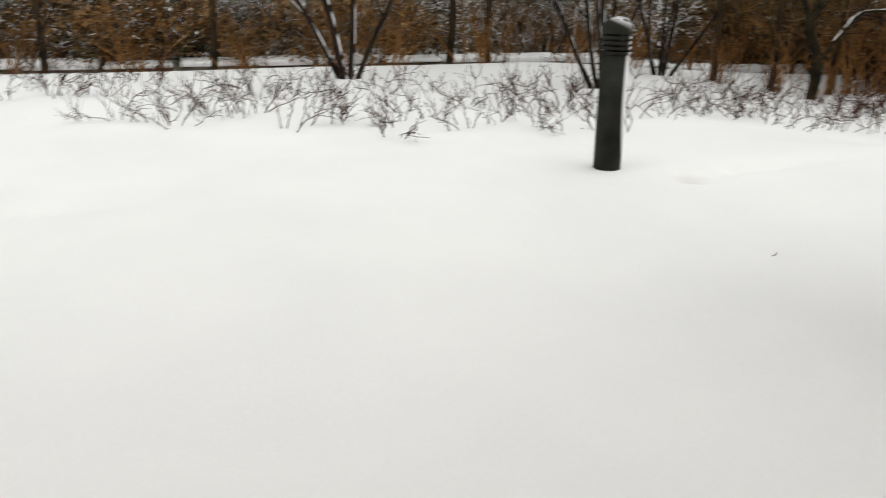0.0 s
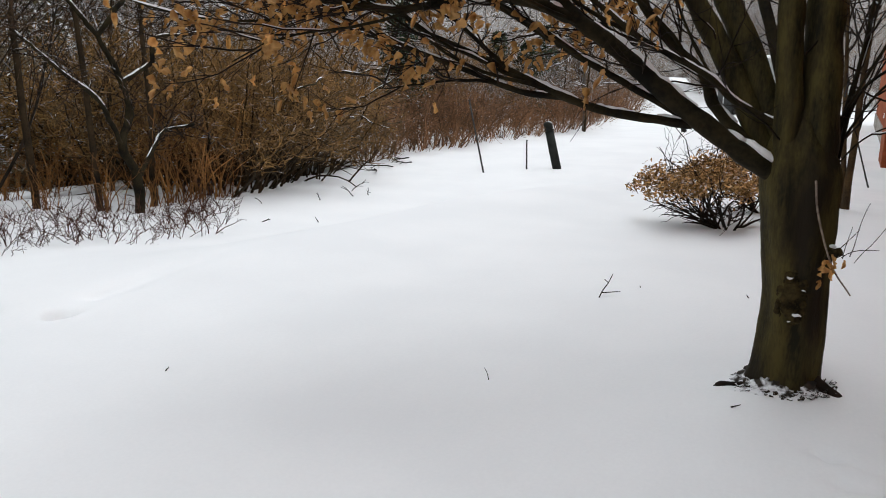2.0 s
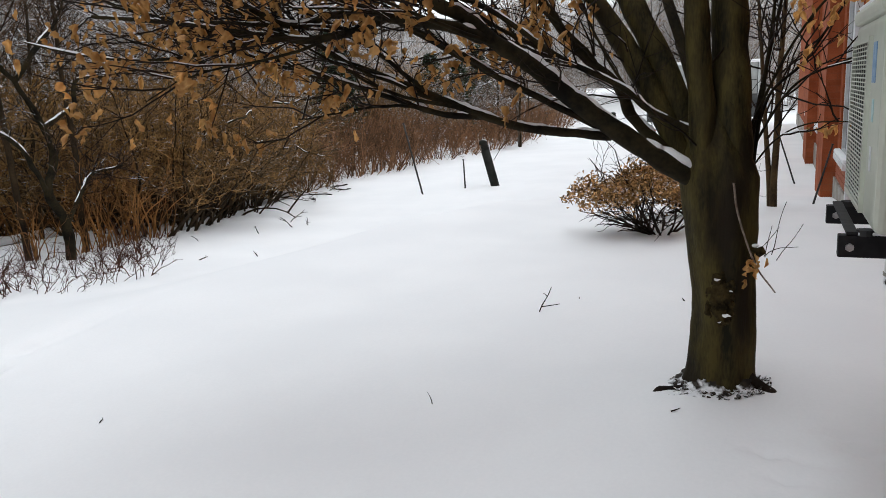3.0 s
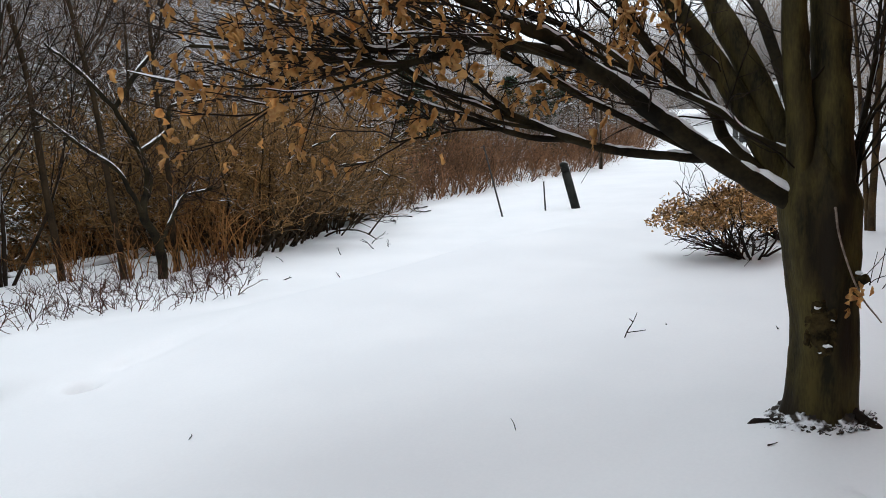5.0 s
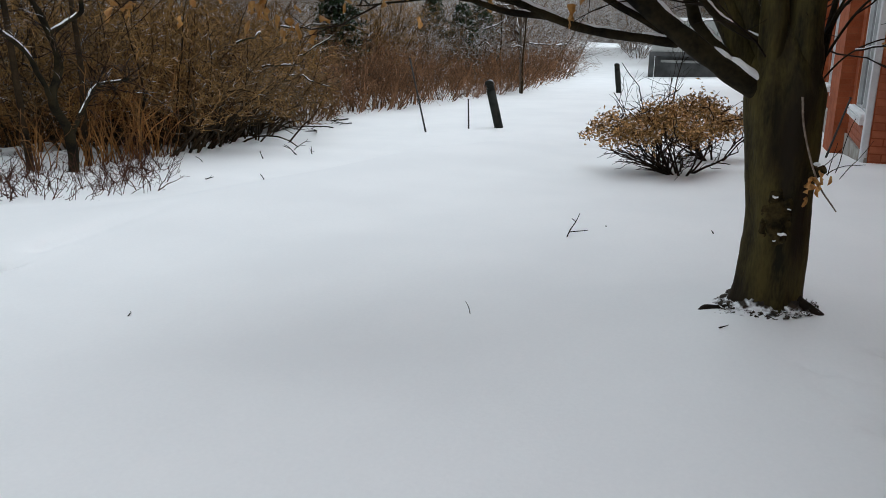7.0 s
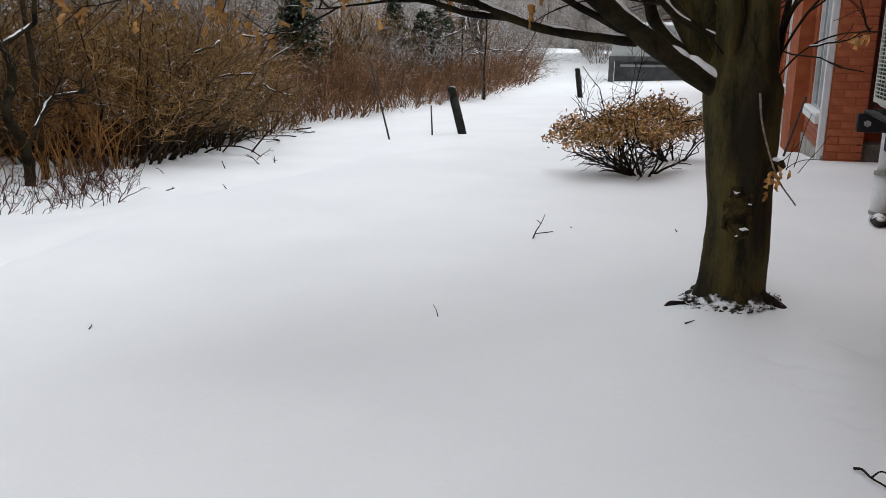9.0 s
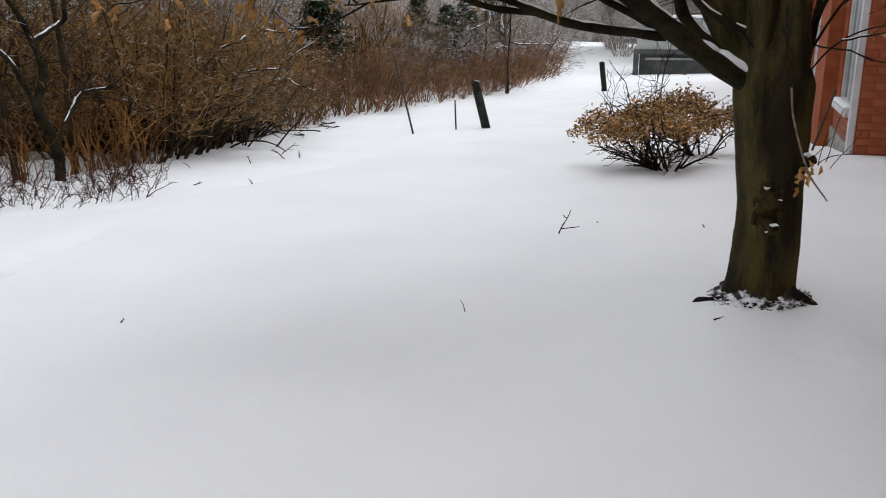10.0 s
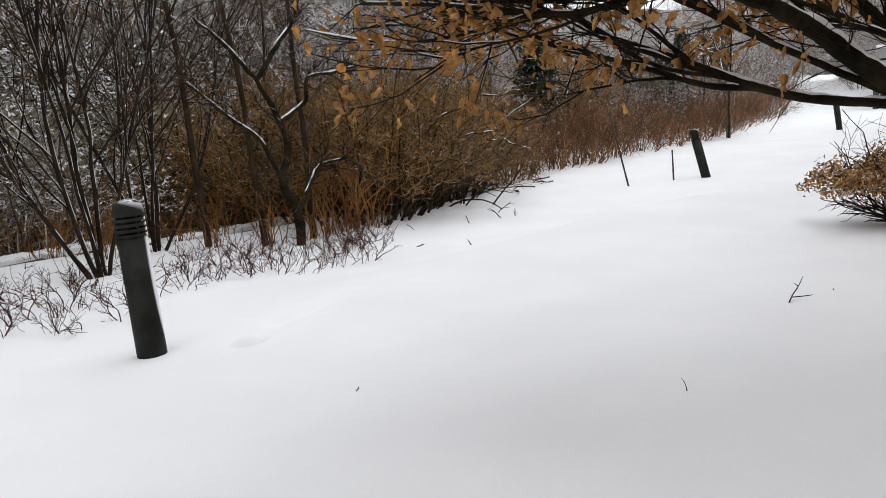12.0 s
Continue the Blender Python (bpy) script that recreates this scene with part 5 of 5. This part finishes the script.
# fallen sticks lying before the hedge
def build_stick(u, v, length, turn, up, r=0.02, forks=3):
    o = thing("fallen_stick", u, v, gz(u, v) + r * 0.6, "dark fallen stick lying on the snow", "stick", "fallen sticks")
    P = grow(np.zeros((1, 3)), np.array([[math.cos(turn), math.sin(turn), up]]), np.array([length]), 8, 0.12)
    quick_mesh("main_stem", [tubes(P, taper(1, 8, r, r * 0.4), 6)], TWIG, o)
    s2, w2 = along(P, forks, 0.3, 0.9)
    T = grow(s2, w2 / np.linalg.norm(w2, axis=1, keepdims=True) + rng.normal(0, 0.5, (forks, 3)) * np.array([1, 1, 0.4]), np.full(forks, length * 0.35), 4, 0.15)
    for k in range(forks):
        quick_mesh("side_twig", [tubes(T[k:k + 1], taper(1, 4, r * 0.5, r * 0.25), 4)], TWIG, o)


for q in ((12.6, 7.5, 0.65, 3.6, 0.05, 0.014, 4), (13.8, 7.4, 0.6, 2.9, 0.08, 0.012, 4), (9.0, 5.65, 0.35, 0.9, 0.12, 0.008, 2), (9.3, 5.6, 0.3, 0.8, 0.10, 0.007, 2), (7.16, 4.9, 0.08, 1.4, 1.2, 0.006, 1), (6.74, 5.3, 0.15, 0.2, 0.05, 0.007, 1), (7.52, 5.94, 0.12, 0.9, 0.6, 0.005, 1), (8.31, 5.68, 0.10, 1.4, 1.4, 0.007, 1), (13.0, 7.35, 0.9, 2.7, 0.12, 0.013, 6), (14.4, 7.8, 0.8, 3.3, 0.2, 0.014, 5), (9.6, 6.05, 0.5, 0.5, 0.25, 0.007, 3), (3.03, 0.27, 0.035, 4.9, 0.35, 0.003, 1), (2.59, 2.47, 0.03, 0.4, 0.1, 0.003, 1), (4.72, 0.97, 0.015, 0.4, 0.1, 0.004, 1), (4.73, 0.39, 0.02, 0.9, 0.3, 0.004, 1)):
    build_stick(*q)


def build_twig(lines, r, label):
    """A small forked twig lying on, or stuck in, the snow; each line is its places as (along, across, up)."""
    u, v, _ = lines[0][0]
    o = thing("fallen_twig", u, v, gz(u, v), label, "stick", "fallen sticks")
    for k, pts in enumerate(lines):
        P = limb_points([(a - u, b_ - v, gz(a, b_) - gz(u, v) + c) for a, b_, c in pts], 5)
        quick_mesh("side_twig" if k else "main_stem", [tubes(P[None], np.linspace(r * (0.7 if k else 1.0), r * 0.45, len(P))[None], 6)], TWIG, o)


build_twig([[(4.42, 1.13, -0.01), (4.46, 1.12, 0.03), (4.50, 1.10, 0.07), (4.53, 1.085, 0.115)], [(4.455, 1.122, 0.022), (4.50, 1.06, 0.022), (4.50, 1.03, 0.028)], [(4.50, 1.10, 0.07), (4.49, 1.12, 0.09)]], 0.0042, "small dark forked twig stuck in the snow")
build_twig([[(3.05, 1.19, -0.005), (3.055, 1.20, 0.025), (3.06, 1.215, 0.045)]], 0.0022, "thin dark twig poking out of the snow")
build_twig([[(2.24, -0.17, 0.004), (2.225, -0.185, 0.012), (2.19, -0.20, 0.012), (2.17, -0.225, 0.008), (2.12, -0.27, 0.004)], [(2.19, -0.20, 0.012), (2.215, -0.225, 0.02), (2.205, -0.25, 0.014)]], 0.0036, "curved dark twig lying on the snow by the wall")

# ---- the copper-leaved shrub ----
def build_copper_shrub(u, v, scale, leaves, reach, label):
    """Dark stems fan out from one foot and carry a low, ragged slab of dry leaves."""
    o = thing("dry_leaved_shrub", u, v, gz(u, v), label, "shrub")
    o.scale = (scale,) * 3
    n = 15
    a = rng.uniform(0, 2 * np.pi, n)
    a[:8] = radians(100) + rng.normal(0, 0.5, 8)
    d = np.stack([0.7 * np.cos(a), reach * np.sin(a), rng.uniform(0.55, 1.1, n)], -1)
    P = grow(np.stack([0.05 * np.cos(a), 0.05 * np.sin(a), np.full(n, -0.04)], -1), d, rng.uniform(0.36, 0.62, n), 9, 0.13, 0.02)
    for i in range(n):
        quick_mesh("stem", [tubes(P[i:i + 1], np.linspace(rng.uniform(0.008, 0.013), 0.004, 9)[None], 6)], TWIG, o)
    s1, w1 = along(P, 90, 0.2)
    w1 /= np.linalg.norm(w1, axis=1, keepdims=True)
    T = grow(s1, w1 + rng.normal(0, 0.5, (90, 3)) * np.array([1, 1, 0.5]), rng.uniform(0.10, 0.30, 90), 6, 0.18, 0.0)
    T[..., 2] = np.clip(T[..., 2], 0.03, 0.52)
    s2, w2 = along(T, 220, 0.2)
    w2 /= np.linalg.norm(w2, axis=1, keepdims=True)
    T2 = grow(s2, w2 + rng.normal(0, 0.5, (220, 3)), rng.uniform(0.05, 0.2, 220), 4, 0.2, 0.03)
    T2[..., 2] = np.maximum(T2[..., 2], 0.03)
    tagged(quick_mesh("twig_spray", [tubes(T, taper(90, 6, 0.0050, 0.0026), 4), tubes(T2, taper(220, 4, 0.0030, 0.0018), 3)], TWIG, o), kind="stuff")
    N = leaves
    th, r = rng.uniform(0, 2 * np.pi, N), rng.uniform(0, 1, N) ** 0.5
    r = r * (1 + 0.22 * np.sin(5 * th + 1) + 0.12 * np.sin(11 * th))
    y = 0.22 * reach + 0.52 * r * np.sin(th)
    x = 0.45 * r * np.cos(th)
    lump = np.array([noise.noise(Vector((p, q, 3.0)) * 3.6) for p, q in zip(x, y)])
    slab = 0.40 - 0.14 * np.clip(y - 0.3, 0, 1) + 0.13 * lump
    c = np.stack([x, y, slab + rng.normal(0, 0.080, N) * (1.15 - 0.6 * r)], -1)
    patchy = np.array([noise.noise(Vector(q) * 5.0) + 0.7 * noise.noise(Vector(q) * 12.0) for q in c])
    c = c[patchy > -0.30]
    N = len(c)
    x = rng.normal(0, 1, (N, 3)) * np.array([1, 1, 0.8])
    x /= np.linalg.norm(x, axis=1, keepdims=True)
    y = np.cross(x, rng.normal(0, 1, (N, 3)))
    y /= np.linalg.norm(y, axis=1, keepdims=True)
    L, W_ = rng.uniform(0.014, 0.028, N)[:, None], rng.uniform(0.006, 0.012, N)[:, None]
    up = np.cross(x, y)
    V = np.stack([c - x * L, c + y * W_ + up * 0.006, c + x * L, c - y * W_ + up * 0.006], 1).reshape(-1, 3)
    tagged(quick_mesh("foliage", [(V, np.arange(4 * N).reshape(N, 4))], SHRUB_LEAF, o, "dry tan leaves dusted with snow", False), kind="stuff")
    return o


build_copper_shrub(7.05, 0.78, 1.0, 5600, 1.15, "low spreading shrub with dry tan leaves dusted with snow")
build_copper_shrub(8.2, 0.62, 1.05, 4200, 0.7, "second dry-leaved shrub behind the beech trunk")
tall = shrub("bare_sapling", "thin bare branching sapling behind the dry shrub", "sapling", 6, 40, 110, 1.3, 0.6, (TWIG, TWIG), 0.008, 0.0, "", 0.08, wob=0.20)
first(tall, 7.2, 0.95)
behind = shrub("grey_sapling", "slim grey bare sapling behind the beech", "sapling", 2, 24, 60, 2.9, 0.10, (OLIVE_SNOWY, TWIG), 0.035, 0.05, "", 0.10, wob=0.04)
first(behind, 9.2, -0.10)

# ---- low stone edge, fence and distance ----
def build_edge():
    o = thing("stone_edge", 0, 0, 0, "low weathered stone edging topped with snow", "low wall", kind="structure")
    for k in range(30):
        u = -12 + 0.72 * k
        z = gz(u, 8.9)
        v = 8.85 - 0.035 * (u + 2)
        boxed("stone", (u, u + 0.70, v, v + 0.32 + 0.04 * (k % 3), z - 0.3, z + 0.13 + 0.02 * (k % 2)), LOW_STONE, o, bevel=0.02)
        boxed("stone_snow", (u + 0.02 * (k % 3), u + 0.69, v - 0.01, v + 0.33, z + 0.148, z + 0.185 + 0.012 * (k % 4)), SNOW_CAP, o, bevel=0.018, smooth=True)


build_edge()


def build_fence():
    o = thing("board_fence", 0, 0, 0, "weathered olive-grey board fence behind the undergrowth", "fence", kind="structure")
    me = box(bmesh.new(), -0.105, 0.105, -0.012, 0.012, -0.6, 1.6, 0.004)
    first_board = part("board", me, FENCE, o)
    for k in range(110):
        b_ = first_board if k == 0 else new("board", first_board.data)
        b_.parent = o
        b_.location = (-15 + 0.218 * k, 10.9 + 0.01 * math.sin(k * 2.1), -0.1 + 0.03 * math.sin(k * 1.3))
    for k in range(13):
        boxed("post", (-15 + 2 * k, -14.9 + 2 * k, 10.93, 11.03, -0.7, 1.65), FENCE, o)
    for z in (0.2, 1.3):
        boxed("rail", (-15, 9, 10.915, 10.93, z, z + 0.09), FENCE, o)


build_fence()

# tall woods
wood = [shrub("woodland_tree", "tall bare woodland tree with snow-laden branches", "tree", 5, 520, 2600, 8.5, 0.42, (SNOWY, SNOWY), 0.075, 0.03, "woods behind the hedge", 0.25, wob=0.10, fine=0.042) for _ in range(3)]
spots = [(-9, 13.5), (-6, 14.0), (-3, 13.2), (-0.5, 13.8), (2, 13.0), (4.5, 13.6), (7, 12.6), (9.5, 13.2), (12, 12.8), (15, 13.5), (18, 13.0), (21, 13.8), (24.5, 13.0), (28, 13.4), (32, 13.0), (37, 13.5),
         (-5, 18), (1, 18), (8, 17.5), (16, 19), (25, 18), (58, -4), (66, 2), (55, 5), (60, 10), (52, 11.5), (50, -1.2), (62, 6), (46, 1.0), (48, 3.2), (44, -1.6), (47, 5.0), (53, 2.2), (54, 6.6), (50, 13), (46, 11.5), (42, 12.5), (57, 9.0), (49, -3.5), (41, 0.4)]
for k, (u, v) in enumerate(spots):
    if k < 3:
        first(wood[k], u, v)
    else:
        place(wood[k % 3], u, v, scale=rng.uniform(0.8, 1.1) * (0.85 if u > 40 else (0.46 if u > 22 else 1.0)))
thicket = shrub("woodland_thicket", "snowy grey thicket under the woods", "shrub", 34, 360, 1050, 3.4, 0.7, (SNOWY, SNOWY), 0.017, 0.02, "woods behind the hedge", 0.7)
first(thicket, -4, 12.4)
for k in range(20):
    place(thicket, -9 + 2.2 * k, 12.6 + rng.uniform(0, 2.5), scale=rng.uniform(0.85, 1.25))


for u, v, s in ((37, 10.6, 0.8), (40, 12.0, 0.8), (43.5, 13.6, 0.8), (47, 14.5, 0.8), (52, 16.5, 0.9), (57, 18.5, 0.9), (63, 21, 1.0), (41, 14.5, 0.9), (49, 18, 1.0), (70, 18, 0.9), (76, 12, 0.7), (46, -0.7, 0.8), (52, 1.6, 0.9), (48, -2.2, 1.0)):
    place(thicket, u, v, scale=s)


def build_conifer(u, v, h):
    o = thing("conifer", u, v, gz(u, v), "dark green conifer with snow on its boughs", "tree", "conifers")
    part("trunk", rod(bmesh.new(), (0, 0, -0.2), (0, 0, h), 0.09, 10, 0.02), BARK, o, smooth=True)
    N = 230
    z = rng.uniform(0.08, 0.98, N) ** 0.8 * h
    a = rng.uniform(0, 2 * np.pi, N)
    L = (1 - z / h) * h * 0.36 + 0.2
    P = grow(np.stack([0 * z, 0 * z, z], -1), np.stack([np.cos(a), np.sin(a), np.full(N, 0.1)], -1), L * rng.uniform(0.6, 1.1, N), 5, 0.05, -0.07)
    n = 8000
    s, w = along(P, n, 0.15)
    w /= np.linalg.norm(w, axis=1, keepdims=True)
    d = w * 0.6 + rng.normal(0, 0.6, (n, 3))
    d /= np.linalg.norm(d, axis=1, keepdims=True)
    y = np.cross(d, rng.normal(0, 1, (n, 3)) * np.array([0.3, 0.3, 1]))
    y /= np.linalg.norm(y, axis=1, keepdims=True)
    L2 = rng.uniform(0.05, 0.16, n)[:, None]
    V = np.stack([s, s + d * L2 * 0.5 + y * 0.022, s + d * L2, s + d * L2 * 0.5 - y * 0.022], 1).reshape(-1, 3)
    tagged(quick_mesh("branchwork", [tubes(P, taper(N, 5, 0.018, 0.006), 4)], TWIG, o), kind="stuff")
    tagged(quick_mesh("foliage", [(V, np.arange(4 * n).reshape(n, 4))], FOLIAGE, o, "dark green needles with snow", False), kind="stuff")


for q in ((18.9, 10.5, 3.4), (26.5, 11.0, 3.0), (31, 10.8, 3.4), (-1.5, 12.6, 2.8), (-3.4, 10.2, 1.3), (35.5, 11.2, 3.4), (25.6, 9.6, 2.6), (29.0, 10.0, 2.4)):
    build_conifer(*q)


def build_shed():
    o = thing("shed", 36.0, 3.2, gz(36, 3.2) - 0.05, "low pale panelled shed with a dark open front", "shed")
    boxed("body", (0, 4.0, -2.6, 1.55, 0.0, 1.05), SHED_DARK, o, "dark recessed front")
    boxed("upper_wall", (-0.35, 4.0, -2.6, 1.65, 0.98, 2.3), SHED_WALL, o, "pale grey panels")
    for k in range(5):
        boxed("panel_joint", (-0.36, -0.35, -2.6 + 0.85 * k, -2.57 + 0.85 * k, 1.0, 2.3), SHED_DARK, o)
    boxed("panel_joint", (-0.36, -0.35, -2.55, 1.65, 1.60, 1.625), SHED_DARK, o)
    boxed("fascia", (-0.40, -0.352, -2.6, 1.75, 0.88, 1.06), SHED_DARK, o, "dark fascia band")
    boxed("post", (-0.40, -0.2, 1.55, 1.75, 0.0, 0.88), SHED_DARK, o)
    boxed("bench_rail", (-0.12, -0.02, -2.4, 1.3, 0.62, 0.72), SHED_WALL, o)
    bm = bmesh.new()
    box(bm, -0.4, 4.05, -2.65, 1.7, 2.3, 2.42, 0.04)
    part("roof_snow", bm, SNOW_CAP, o, "snow on the flat roof", True)


build_shed()


def build_backdrop():
    """A ridge of far bare woods, lower along the lawn's line."""
    verts, faces = [], []
    K = 220
    for i in range(K + 1):
        a = radians(-70 + 250 * i / K)
        rad = 95
        h = 16 + 3.0 * noise.noise(Vector((i * 0.25, 0, 0))) + 1.8 * noise.noise(Vector((i * 1.1, 3, 0)))
        h *= 0.55 + 0.45 * smoothstep(36, 62, abs(math.degrees(a) - 2))
        verts += [(rad * math.cos(a), rad * math.sin(a), -3), (rad * math.cos(a), rad * math.sin(a), h)]
    for i in range(K):
        faces.append((2 * i, 2 * i + 2, 2 * i + 3, 2 * i + 1))
    ob = mesh_object("backdrop", verts, faces, FAR_WOODS)
    ob.matrix_world = ROT
    tagged(ob, "distant grey-brown bare woods on a snowy ridge", "woods", kind="structure")


build_backdrop()


# ---- bricks ----
def brick_mesh(length, course, deep):
    """A brick with softened front edges; front looks to +y, its back lies in the wall."""
    bm = bmesh.new()
    b_ = [bm.verts.new((x, -deep, z)) for x, z in ((0, 0), (length, 0), (length, course), (0, course))]
    m_ = [bm.verts.new((x, -0.004, z)) for x, z in ((0, 0), (length, 0), (length, course), (0, course))]
    f_ = [bm.verts.new((x, 0, z)) for x, z in ((0.004, 0.004), (length - 0.004, 0.004), (length - 0.004, course - 0.004), (0.004, course - 0.004))]
    for p, q in ((b_, m_), (m_, f_)):
        for i in range(4):
            bm.faces.new((p[i], p[(i + 1) % 4], q[(i + 1) % 4], q[i]))
    bm.faces.new(f_)
    bmesh.ops.recalc_face_normals(bm, faces=bm.faces)
    me = bpy.data.meshes.new("brick")
    bm.to_mesh(me)
    bm.free()
    me.materials.append(BRICK)
    return me


FULL, HALF = brick_mesh(0.215, 0.065, 0.02), brick_mesh(0.1025, 0.065, 0.02)


def lay(owner, a, b, z0, z1, put):
    """Running bond from a to b; put gives the pose of a brick at (distance along, height, length)."""
    row, z = 0, z0
    while z + 0.065 <= z1:
        s = a
        if row % 2:
            ob = new("brick", HALF)
            ob.parent, ob.matrix_basis = owner, put(s, z, 0.1025)
            s += 0.1125
        while s + 0.1025 <= b + 1e-6:
            me = FULL if s + 0.215 <= b + 1e-6 else HALF
            ob = new("brick", me)
            ob.parent, ob.matrix_basis = owner, put(s, z + 0.001 * math.sin(s * 9), 0.215 if me is FULL else 0.1025)
            s += 0.225 if me is FULL else 0.1125
        row, z = row + 1, z + 0.075


lay(near_bay, 0.42, 1.66, 0.10, 2.1, lambda s, z, w: pose(s, -0.232, z))
lay(near_bay, 0.24, 0.62, 0.10, 1.2, lambda s, z, w: pose(1.660, -s, z, 0, 0, -90))
lay(middle_wall, 2.6, 5.28, 1.5, 2.2, lambda s, z, w: pose(s, -0.893, z))
lay(far_wall, 0.77, 1.10, -0.15, 3.2, lambda s, z, w: pose(8.927, -s - w, z, 0, 0, 90))
lay(far_wall, 9.12, 11.25, -0.05, 0.36, lambda s, z, w: pose(s, -0.755, z))
lay(recess_wall, 1.105, 1.74, 1.78, 2.7, lambda s, z, w: pose(9.314, -s - w, z, 0, 0, 90))
